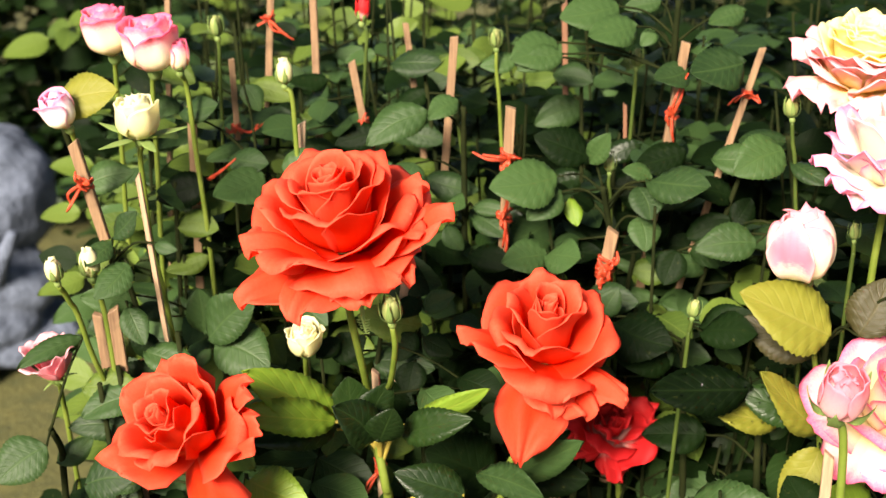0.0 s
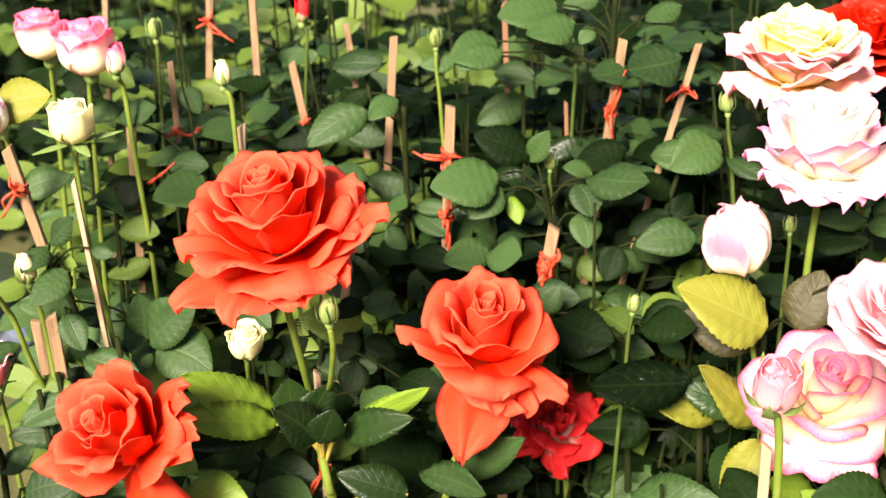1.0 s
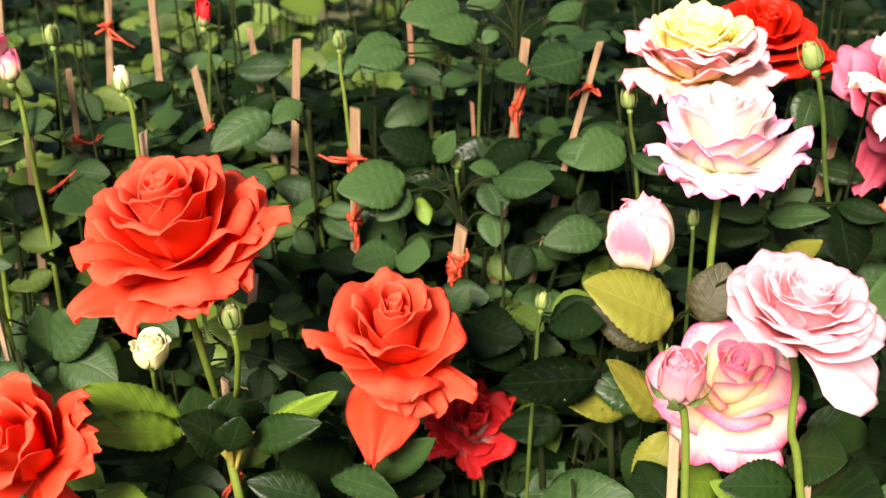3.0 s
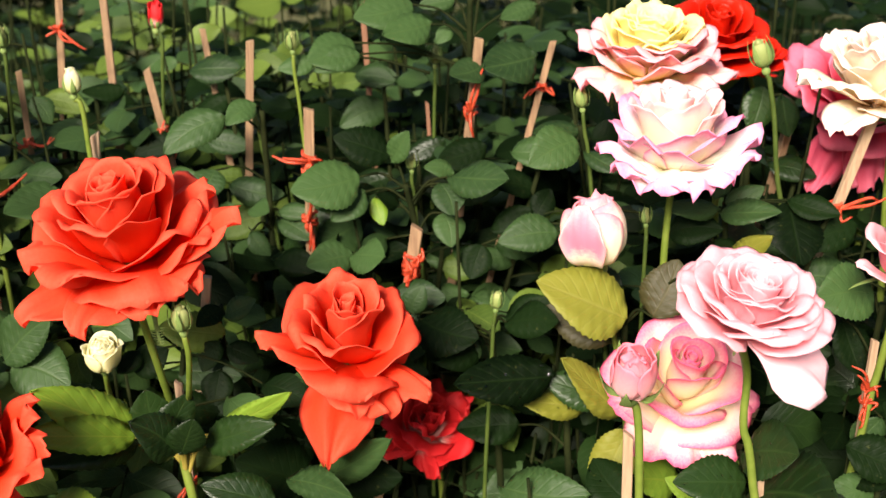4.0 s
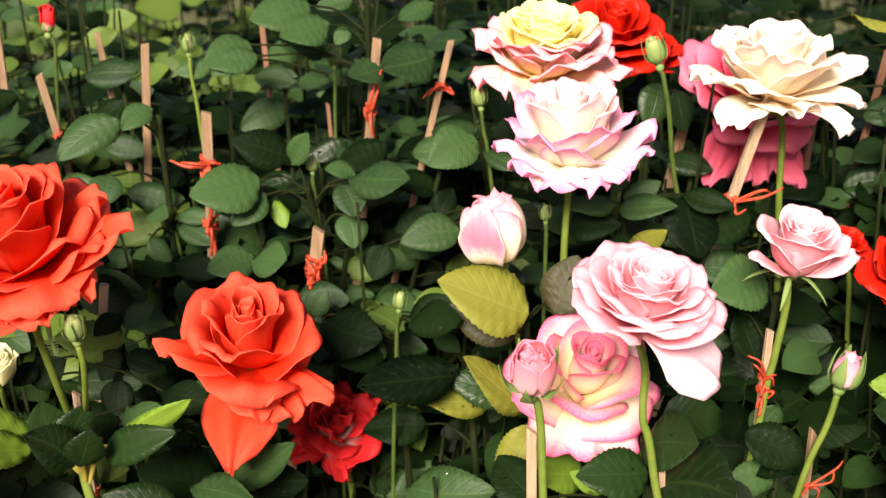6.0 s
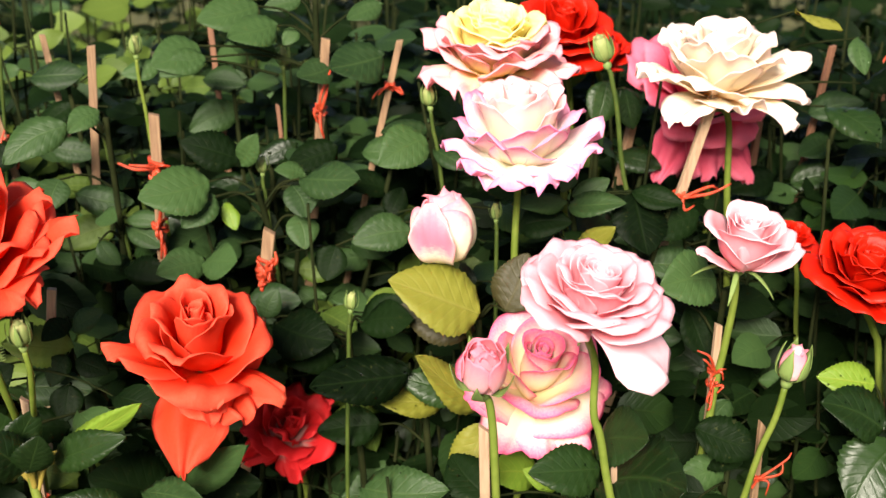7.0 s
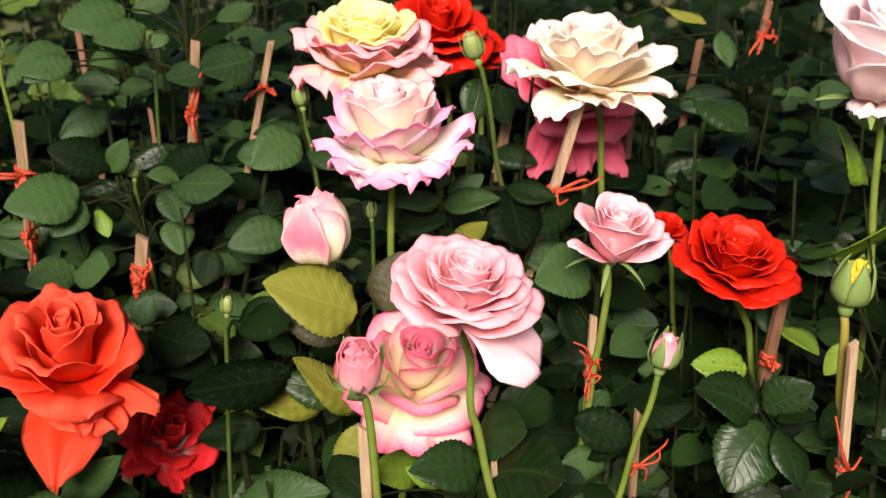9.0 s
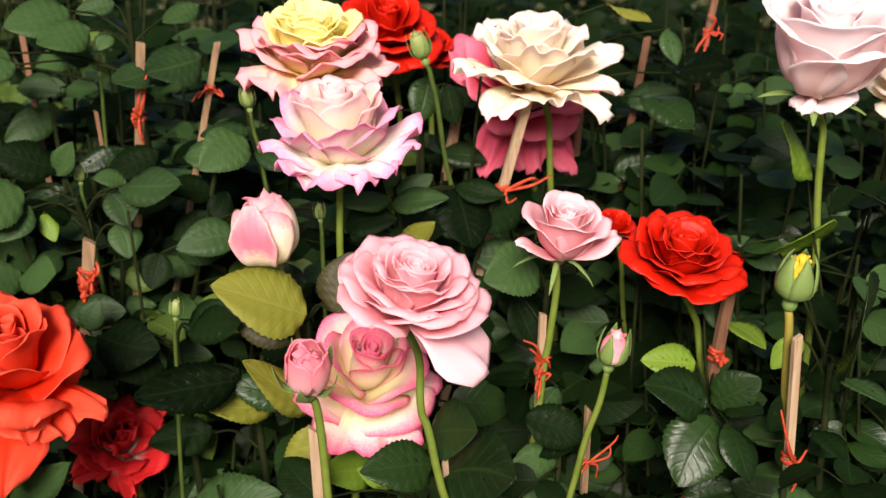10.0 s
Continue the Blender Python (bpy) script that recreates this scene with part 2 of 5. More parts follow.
DROP.node_tree.nodes["Principled BSDF"].inputs["IOR"].default_value = 1.33


# ---- building blocks ----
def finish(mesh, mat):
    mesh.materials.append(mat)
    mesh.polygons.foreach_set("use_smooth", [True] * len(mesh.polygons))
    mesh.update()
    return mesh


def child(name, mesh, parent, label=""):
    ob = new(name, mesh)
    ob.parent = parent
    if label:
        ob["label"] = label
    return ob


def part(name, bm, mat, parent, label="", smooth=True):
    mesh = bpy.data.meshes.new(name)
    bm.normal_update()
    bm.to_mesh(mesh)
    bm.free()
    mesh.materials.append(mat)
    if smooth:
        mesh.polygons.foreach_set("use_smooth", [True] * len(mesh.polygons))
    return child(name, mesh, parent, label)


def thing(name, place, label, category, group=""):
    ob = new(name)
    ob.empty_display_size = 0.02
    ob.location = place
    return tagged(ob, label, category, group)


def sheet(name, grid, mat, thick=0.0):
    """A mesh from a grid of places [rows][columns], with a UV along and across it; thick gives it a back and a rim."""
    grid = np.asarray(grid)
    nv, nu = grid.shape[:2]
    front = grid.reshape(-1, 3)
    uvs = np.stack(np.meshgrid(np.linspace(0, 1, nu), np.linspace(0, 1, nv)), -1).reshape(-1, 2)
    ids = np.arange(nv * nu).reshape(nv, nu)
    quads = np.stack([ids[:-1, :-1], ids[:-1, 1:], ids[1:, 1:], ids[1:, :-1]], -1).reshape(-1, 4)
    verts, faces = front, quads
    if thick:
        du, dv = np.gradient(grid, axis=1), np.gradient(grid, axis=0)
        nor = np.cross(du, dv)
        nor /= np.linalg.norm(nor, axis=-1, keepdims=True) + 1e-12
        verts = np.concatenate([front, (grid - nor * thick).reshape(-1, 3)])
        rim = np.concatenate([ids[0, :], ids[1:, -1], ids[-1, -2::-1], ids[-2:0:-1, 0]])
        nxt = np.roll(rim, -1)
        k = nv * nu
        faces = np.concatenate([quads, quads[:, ::-1] + k, np.stack([nxt, rim, rim + k, nxt + k], -1)])
        uvs = np.concatenate([uvs, uvs])
    mesh = bpy.data.meshes.new(name)
    mesh.from_pydata(verts.tolist(), [], faces.tolist())
    layer = mesh.uv_layers.new(name="uv")
    layer.data.foreach_set("uv", uvs[faces.reshape(-1)].reshape(-1))
    return finish(mesh, mat)


def smooth_path(points, n):
    """A Catmull-Rom curve through the points."""
    p = [Vector(q) for q in points]
    p = [2 * p[0] - p[1]] + p + [2 * p[-1] - p[-2]]
    out = []
    for i in range(1, len(p) - 2):
        for k in range(n):
            t = k / n
            a, b, c, d = p[i - 1], p[i], p[i + 1], p[i + 2]
            out.append(0.5 * ((2 * b) + (c - a) * t + (2 * a - 5 * b + 4 * c - d) * t * t + (3 * b - a - 3 * c + d) * t ** 3))
    out.append(p[-2])
    return out


def tube(bm, points, r0, r1, sides=7):
    """A tapered round bar along the points."""
    rings = []
    n = len(points)
    for i, q in enumerate(points):
        way = (points[min(i + 1, n - 1)] - points[max(i - 1, 0)]).normalized()
        ref = Vector((1, 0, 0)) if abs(way.x) < 0.8 else Vector((0, 1, 0))
        a = way.cross(ref).normalized()
        b = way.cross(a)
        r = r0 + (r1 - r0) * i / (n - 1)
        rings.append([bm.verts.new(q + r * (a * math.cos(k * math.tau / sides) + b * math.sin(k * math.tau / sides))) for k in range(sides)])
    for u, v in zip(rings, rings[1:]):
        for k in range(sides):
            bm.faces.new((u[k], u[(k + 1) % sides], v[(k + 1) % sides], v[k]))
    bm.faces.new(rings[0][::-1])
    bm.faces.new(rings[-1])


def turned(way, face=(0, 0, 1)):
    """A turn whose Y runs along way and whose Z is as near to face as it can be."""
    y = Vector(way).normalized()
    x = y.cross(Vector(face))
    if x.length < 1e-4:
        x = y.cross(Vector((0.3, 1, 0.1)))
    x.normalize()
    return Matrix((x, y, x.cross(y))).transposed()


# ---- sight lines from the camera to blooms, buds and stake tops, kept clear of leaves ----
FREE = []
DRESS = []
STAKES = []


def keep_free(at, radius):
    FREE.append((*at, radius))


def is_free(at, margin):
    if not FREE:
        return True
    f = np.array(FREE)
    to_camera = np.array((0.04, 0.04, 1.285)) - f[:, :3]
    reach = np.linalg.norm(to_camera, axis=1)
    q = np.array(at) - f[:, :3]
    along = (q * to_camera).sum(1) / reach
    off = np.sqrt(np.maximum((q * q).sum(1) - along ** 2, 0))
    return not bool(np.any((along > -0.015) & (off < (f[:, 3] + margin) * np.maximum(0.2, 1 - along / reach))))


# ---- leaves ----
def leaf_grid(rng, rows=22, teeth=11, ratio=0.34, fold=0.25, droop=0.18, curl=0.05, cols=5):
    grid = []
    twist = rng.uniform(-0.25, 0.25)
    lean = rng.uniform(-0.08, 0.08)
    for i in range(rows + 1):
        v = i / rows
        w = ratio * max(math.sin(math.pi * min(1, v ** 0.86)), 0.0) ** 0.72 * (1 - 0.10 * v)
        saw = (v * teeth) % 1.0
        row = []
        for k in range(cols):
            u = -1 + 2 * k / (cols - 1)
            wide = w * (1 + ((0.15 if rows > 20 else 0.07) * (1 - saw) - 0.03) * (abs(u) > 0.99))
            x = u * wide + lean * math.sin(math.pi * v)
            z = abs(u) * w * fold - droop * v * v + curl * math.sin(5 * v + 2 * u) * abs(u)
            z += 0.012 * math.sin((v - 0.25 * abs(u)) * 44) * abs(u) * (1 - v)
            z += x * twist * v
            row.append((x, v, z))
        grid.append(row)
    return grid


leaf_rng = random.Random(5)
LEAF_SHAPES = [dict(ratio=leaf_rng.uniform(0.27, 0.36), fold=leaf_rng.uniform(0.0, 0.26), droop=leaf_rng.uniform(-0.04, 0.24), curl=leaf_rng.uniform(0.0, 0.06)) for _ in range(9)]
LEAVES = {}


def leaf_mesh(mat, fine=False):
    key = (mat.name, fine)
    if key not in LEAVES:
        rng = random.Random(len(LEAVES))
        LEAVES[key] = [sheet("leaf", leaf_grid(rng, 28 if fine else 16, 14 if fine else 8, **shape), mat, 0.008 if fine else 0.0) for shape in LEAF_SHAPES]
    return leaf_rng.choice(LEAVES[key])


far_leaves = None


def put_leaf(parent, base, way, face, size, mat, fine=False, wide=1.0, label=""):
    if far_leaves is not None and not fine:
        far_leaves.append((leaf_mesh(mat), Matrix.Translation(Vector(base) - parent.location) @ turned(way, face).to_4x4() @ Matrix.Diagonal((size * wide, size, size, 1))))
        return None
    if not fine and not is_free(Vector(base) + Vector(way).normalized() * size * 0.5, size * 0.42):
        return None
    ob = child("leaf", leaf_mesh(mat, fine), parent, label)
    m = Matrix.Translation(Vector(base)) @ turned(way, face).to_4x4() @ Matrix.Diagonal((size * wide, size, size, 1))
    ob.matrix_basis = Matrix.Translation(-parent.location) @ m
    return ob


def leaf_at(parent, base, tip, face=(0.1, -0.55, 0.8), mat=None, wide=1.0, label=""):
    """One leaf from its base to its tip, turned towards face."""
    base, tip = Vector(base), Vector(tip)
    return put_leaf(parent, base, tip - base, face, (tip - base).length, mat or LEAF, True, wide, label)


def compound(parent, bm, rng, base, way, size, mats, count=5):
    """A rose leaf of three to seven leaflets on a thin stalk that joins bm."""
    way = Vector(way).normalized()
    length = size * (0.9 + 0.45 * count / 2)
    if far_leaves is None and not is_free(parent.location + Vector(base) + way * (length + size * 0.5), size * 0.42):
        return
    sag = Vector((0, 0, -0.25 * length))
    line = [Vector(base) + way * (length * t) + sag * (t * t) for t in (0, 0.25, 0.5, 0.75, 1)]
    side = way.cross(Vector((0, 0, 1)))
    side = side.normalized() if side.length > 0.01 else Vector((1, 0, 0))
    up = side.cross(way).normalized()
    face = (up * 0.6 + Vector((rng.uniform(-0.6, 0.6), rng.uniform(-1.5, -0.1), rng.uniform(0.1, 0.8)))).normalized()
    mat = rng.choice(mats)
    root = parent.location
    made = put_leaf(parent, root + line[-1], way + sag * 2 / length * 0.5, face, size * rng.uniform(1.0, 1.25), mat)
    if made is None and far_leaves is None:
        return
    tube(bm, line, 0.0011, 0.0006, 4)
    for p in range(count // 2):
        at = line[2 if count > 3 and p else (3 if count > 3 else 2)]
        for s in (-1, 1):
            out = side * s + way * rng.uniform(0.25, 0.7) + Vector((0, 0, rng.uniform(-0.35, 0.15)))
            tilt = (face + Vector((rng.uniform(-0.35, 0.35), rng.uniform(-0.35, 0.35), 0))).normalized()
            put_leaf(parent, root + at, out, tilt, size * rng.uniform(0.72, 1.05), mat)


# ---- flowers ----
def petal_grid(az, length, width, a0, a1, a2, r0=0.05, z0=0.0, flat=1.0, ripple=0.04, notch=0.0, point=0.0, roll=0.05, rng=None, nv=15, nu=15, lip=0.0, taper=0.0, peak=0.0):
    """A petal round the flower's axis: a0, a1, a2 are its lean from the upright at base, middle and tip, in degrees."""
    rng = rng or random.Random(0)
    ph, k1, k2 = rng.uniform(0, 6), rng.uniform(2.0, 3.4), rng.uniform(5, 8)
    skew = rng.uniform(-0.12, 0.12)
    apex = rng.uniform(-0.25, 0.25)
    patch = rng.uniform(0, 90)
    rad, hgt, tilt, grid = [], [], [], []
    steps = 60
    r, z = r0, z0
    for i in range(steps + 1):
        v = i / steps
        if v < 0.5:
            s = v / 0.5
            a = a0 + (a1 - a0) * s * s * (3 - 2 * s)
        else:
            a = a1 + (a2 - a1) * ((v - 0.5) / 0.5) ** 1.5
        a += lip * max(0.0, (v - 0.78) / 0.22) ** 1.3 * 1.15
        rad.append(r), hgt.append(z), tilt.append(radians(min(a, 120)))
        r += math.sin(radians(a)) * length / steps
        z += math.cos(radians(a)) * length / steps
    rad, hgt = np.array(rad), np.array(hgt)
    for i in range(nv):
        row = []
        for j in range(nu):
            u = -1 + 2 * j / (nu - 1)
            cut = 1 - 0.22 * abs(u) ** 3.6 + point * max(0, 0.35 - abs(u)) * 0.6
            cut -= peak * 0.34 * max(0.0, abs(u - apex) - 0.06) ** 1.5 * (1 - 0.22 * abs(u) ** 3.6)
            cut += notch * (math.sin(9 * u + ph) * 0.5 + math.sin(17 * u + 2 * ph) * 0.3)
            cut += 0.45 * ripple * noise.noise(Vector((u * 4.5, patch, 0.5)))
            v0 = i / (nv - 1)
            v = min(1.0, max(0.0, v0 * (1 + (cut - 1) * v0)))
            at = v * steps
            lo = min(int(at), steps - 1)
            f = at - lo
            r = rad[lo] * (1 - f) + rad[lo + 1] * f
            z = hgt[lo] * (1 - f) + hgt[lo + 1] * f
            shape = min(1.0, 0.28 + 1.25 * v) * (1 - 0.10 * v * v)
            shape *= 1 - taper * max(0.0, (v - 0.4) / 0.6) ** 1.4
            arc = u * width * shape
            rho = max(abs(r) * flat, 0.10)
            ang = max(-2.2, min(2.2, arc / rho))
            out = r - rho * (1 - math.cos(ang))
            side = rho * math.sin(ang)
            edge = abs(u) ** 3 * v
            wave = ripple * v ** 2.5 * (math.asin(0.96 * math.sin(k1 * u * 3 + ph)) * 0.42 + math.asin(0.96 * math.sin(k2 * u * 2 + 2 * ph)) * 0.28)
            wave += 0.35 * ripple * math.sin(3.1 * u + ph) * math.sin(math.pi * v)
            wave += 1.2 * ripple * v * noise.noise(Vector((u * 1.7, v * 2.3, patch)))
            push = wave + roll * edge
            out += push * math.cos(tilt[lo]) + skew * u * v * 0.2
            z -= push * math.sin(tilt[lo])
            row.append((out * math.cos(az) - side * math.sin(az), out * math.sin(az) + side * math.cos(az), z))
        grid.append(row)
    return grid


def frame_of(axis, spin=0.0):
    z = Vector(axis).normalized()
    x = Vector((1, 0, 0))
    x = (x - z * x.dot(z)).normalized()
    return Matrix((x, z.cross(x), z)).transposed() @ Matrix.Rotation(spin, 3, "Z")


def sepal_grid(az, length, width, a0, a1, a2, r0, full=False):
    grid = petal_grid(az, length, width, a0, a1, a2, r0=r0, ripple=0.01, roll=0.0, nv=8, nu=5, flat=1.0)
    g = np.array(grid)
    mid = g[:, 2:3, :]
    v = np.linspace(0, 1, g.shape[0])[:, None, None]
    taper = np.maximum(0.03, 1 - v ** 2.4) if full else np.maximum(0.04, 1 - v) ** 0.7
    return mid + (g - mid) * taper


def calyx(parent, place, turn, scale, sepals, lean=(60, 95, 120), length=0.45, cup=0.16, blade=0.10, fat=1.0, hug=False):
    """The green cup under a flower with its sepals; returns the cup."""
    drop = Matrix.Translation((0, 0, -0.13 if lean[1] > 30 and length < 1.2 and blade < 0.105 else 0.0))
    bm = bmesh.new()
    bmesh.ops.create_uvsphere(bm, u_segments=10, v_segments=8, radius=1)
    m = Matrix.Translation(place) @ turn.to_4x4() @ Matrix.Diagonal((scale * cup, scale * cup, scale * cup * 1.15, 1)) @ Matrix.Translation((0, 0, -0.6))
    bmesh.ops.transform(bm, matrix=Matrix.Translation(-parent.location) @ m, verts=bm.verts)
    cupob = part("bloom", bm, SEPAL, parent)
    for k in range(sepals):
        g = sepal_grid(k * math.tau / 5 + 0.4, length, blade, *lean, cup * (0.7 if lean[1] > 30 else 0.4), hug)
        sp = child("sepal", sheet("sepal", g, SEPAL, 0.008), cupob)
        sp.matrix_basis = Matrix.Translation(-parent.location) @ Matrix.Translation(place) @ turn.to_4x4() @ Matrix.Diagonal((scale * fat, scale * fat, scale, 1)) @ drop
    return cupob


def petals(cupob, parent, place, turn, scale, mat, seed, count=28, fullness=1.0, tall=1.0, ripple=0.05, notch=0.0, point=0.0, heart=1.0, inner=None, extra=(), wide=1.0, tip=40, lip=55, power=1.6, short=0.78, spun=0.0, peak=0.0, back=0.0, hang=None):
    """All petals of a flower, from its heart outwards, one object each."""
    rng = random.Random(seed)
    m = Matrix.Translation(-parent.location) @ Matrix.Translation(place) @ turn.to_4x4() @ Matrix.Diagonal((scale, scale, scale * tall, 1))
    az = rng.uniform(0, 6)
    for k in range(count):
        s = k / max(1, count - 1)
        o = fullness * s
        a0 = 20 + 62 * o ** 0.8 + rng.uniform(-4, 4)
        a1 = -12 * heart * (1 - s) + 74 * o ** power + rng.uniform(-9, 9)
        a2 = a1 + 6 - 14 * (1 - s) * heart + tip * o + rng.uniform(-12, 12)
        length = short + (1.08 - short) * s ** 0.7 + rng.uniform(-0.05, 0.05)
        width = (0.40 + 0.40 * s) * wide * rng.uniform(0.9, 1.12)
        g = petal_grid(az, length, width, a0, a1, a2, 0.03 + 0.09 * s, -0.04 * s, 0.9 + 0.5 * s, ripple * (0.35 + s), notch * s, point * s, 0.04 + (0.10 + back) * o, rng, peak=peak * min(1.0, 0.3 + s), lip=lip * min(1.0, 0.2 + 1.2 * s) * rng.uniform(0.4, 1.3))
        ob = child("petal", sheet("petal", g, inner if inner and s < 0.72 else mat, 0.007), cupob)
        ob.matrix_basis = m
        az += 2.39996 + rng.uniform(-0.25, 0.25)
    for az, length, width, a0, a1, a2, *narrow in extra:
        g = petal_grid(radians(az) - spun, length, width, a0, a1, a2, 0.10, -0.06, 1.7, ripple * 1.7, notch * 1.5, point, 0.06 + back, rng, lip=25, taper=narrow[0] if narrow else 0.0, peak=peak * 0.6)
        ob = child("petal", sheet("petal", g, hang or mat, 0.007), cupob)
        ob.matrix_basis = m


def dress(parent, line, below, count, seed, size=0.045, mats=None):
    """Leaves of its own along a stem's lower part, each on a stalk."""
    rng = random.Random(seed)
    # Right of x 0.09 mostly near-black leaves: shade painted in as leaf colour.
    mats = mats or ([LEAF, LEAF, LEAF_DARK_SHADE, LEAF_PALE] if parent.location.x < 0.09 else [LEAF_DARK_SHADE, LEAF_WET, LEAF, LEAF_DARK_SHADE])
    spots = [q for q in line if below - 0.30 < q.z < below]
    if not spots:
        return
    for k in range(count + 2):
        bm = bmesh.new()
        at = spots[int((k + rng.random()) / (count + 2) * len(spots)) % len(spots)]
        az = rng.uniform(math.pi * 0.9, math.pi * 2.1)
        way = Vector((math.cos(az), math.sin(az) * 0.8, rng.uniform(0.0, 0.5)))
        compound(parent, bm, rng, at - parent.location, way, size * rng.uniform(0.8, 1.1), mats, rng.choice((3, 3, 5)))
        if bm.verts:
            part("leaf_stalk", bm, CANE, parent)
        else:
            bm.free()


def stem_to(parent, points, r0, r1, mat=None, ground=True):
    """A flower's stem from its top through the points, and on to the ground."""
    pts = [Vector(p) for p in points]
    if ground:
        low = pts[-1]
        run = pts[-1] - pts[-2]
        run = run / max(abs(run.z), 0.02)
        q = low + Vector((run.x * 0.12, run.y * 0.12, -0.2))
        pts += [q, Vector((q.x, q.y + 0.02, 0.0))]
    bm = bmesh.new()
    line = smooth_path(pts, 12)
    tube(bm, [p - parent.location for p in line[::2]], r0, r1, 8)
    part("stem", bm, mat or STEM, parent)
    return line


def rose(label, centre, radius, axis, mat, seed, stem, sepals=5, lean=(60, 95, 120), thick=0.0028, spin=0.0, stem_mat=None, shown=2, sepal_length=0.45, **more):
    axis = Vector(axis).normalized()
    thick *= 0.82
    base = Vector(centre) - axis * (0.36 * radius * more.get("tall", 1.0))
    plant = thing("rose", (stem[-1][0], stem[-1][1], 0), label, "rose", "blooming roses")
    turn = frame_of(axis, spin)
    cupob = calyx(plant, base, turn, radius, sepals, lean, sepal_length)
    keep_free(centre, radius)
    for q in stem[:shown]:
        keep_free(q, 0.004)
    petals(cupob, plant, base, turn, radius, mat, seed, spun=spin, **more)
    line = stem_to(plant, [base - axis * radius * 0.25, *stem], thick, thick * 1.25, stem_mat)
    DRESS.append((plant, line, stem[min(shown, len(stem)) - 1][2] - 0.01, 4, seed))
    return plant


def bud(label, centre, length, axis, mat, seed, stem, count=7, loose=0.3, girth=0.5, cover=0.75, lean=(66, 2, -24), thick=0.0022, stem_mat=None, blade=0.13, cheek=None):
    """A closed or half-open bud; cover is how far up the sepals reach, loose how far its outer petals stand off."""
    axis = Vector(axis).normalized()
    thick *= 0.82
    base = Vector(centre) - axis * (0.45 * length)
    plant = thing("rose_bud", (stem[-1][0], stem[-1][1], 0), label, "rose bud", "rose buds")
    turn = frame_of(axis, seed)
    cupob = calyx(plant, base, turn, length, 5, lean, cover, 0.13, blade, girth / 0.5 * 1.04, lean[1] < 30)
    peek = 0.9 if cover > 0.8 else 1.0
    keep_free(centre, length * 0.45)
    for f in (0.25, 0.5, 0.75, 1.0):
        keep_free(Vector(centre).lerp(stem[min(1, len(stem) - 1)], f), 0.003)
    bm = bmesh.new()
    bmesh.ops.create_uvsphere(bm, u_segments=14, v_segments=10, radius=1)
    core = Matrix.Translation(base - plant.location) @ turn.to_4x4() @ Matrix.Translation((0, 0, 0.40 * length)) @ Matrix.Diagonal((girth * 0.36 * length, girth * 0.36 * length, 0.45 * length, 1))
    bmesh.ops.transform(bm, matrix=core, verts=bm.verts)
    part("heart", bm, mat, cupob)
    rng = random.Random(seed)
    fat = girth / 0.5
    m = Matrix.Translation(-plant.location) @ Matrix.Translation(base) @ turn.to_4x4() @ Matrix.Diagonal((length * fat, length * fat, length, 1))
    az = rng.uniform(0, 6)
    for k in range(count):
        s = k / max(1, count - 1)
        a2 = -62 + (24 * s if loose > 0.15 else 0) + 80 * loose * s + rng.uniform(-8, 8)
        g = petal_grid(az, 0.98 * peek + 0.06 * math.sin(2.5 * k) - 0.05 * s, 0.24 + 0.12 * s, 26 + 30 * s, -4 + 3 * s + 8 * loose * s, a2, 0.015 + 0.035 * s, 0.0, 1.0, 0.012 + 0.05 * loose, 0.008, 0.2, 0.01 + 0.05 * loose, rng, lip=70 * loose * s)
        ob = child("petal", sheet("petal", g, mat, 0.01), cupob)
        ob.matrix_basis = m
        az += 2.39996
    if cheek:
        g = petal_grid(radians(-118) - seed, 1.14, 0.20, 52, 4, -34, 0.055, 0.0, 1.0, 0.03, 0.008, 0.3, 0.12, rng, peak=0.7)
        child("petal", sheet("petal", g, cheek, 0.01), cupob, "pink petal with a white rolled rim").matrix_basis = m
    line = stem_to(plant, [base - axis * length * 0.2, *stem], thick, thick * 1.15, stem_mat)
    DRESS.append((plant, line, stem[min(2, len(stem)) - 1][2] - 0.005, 4, seed))
    return plant


# ---- stakes ----
stake_rng = random.Random(11)


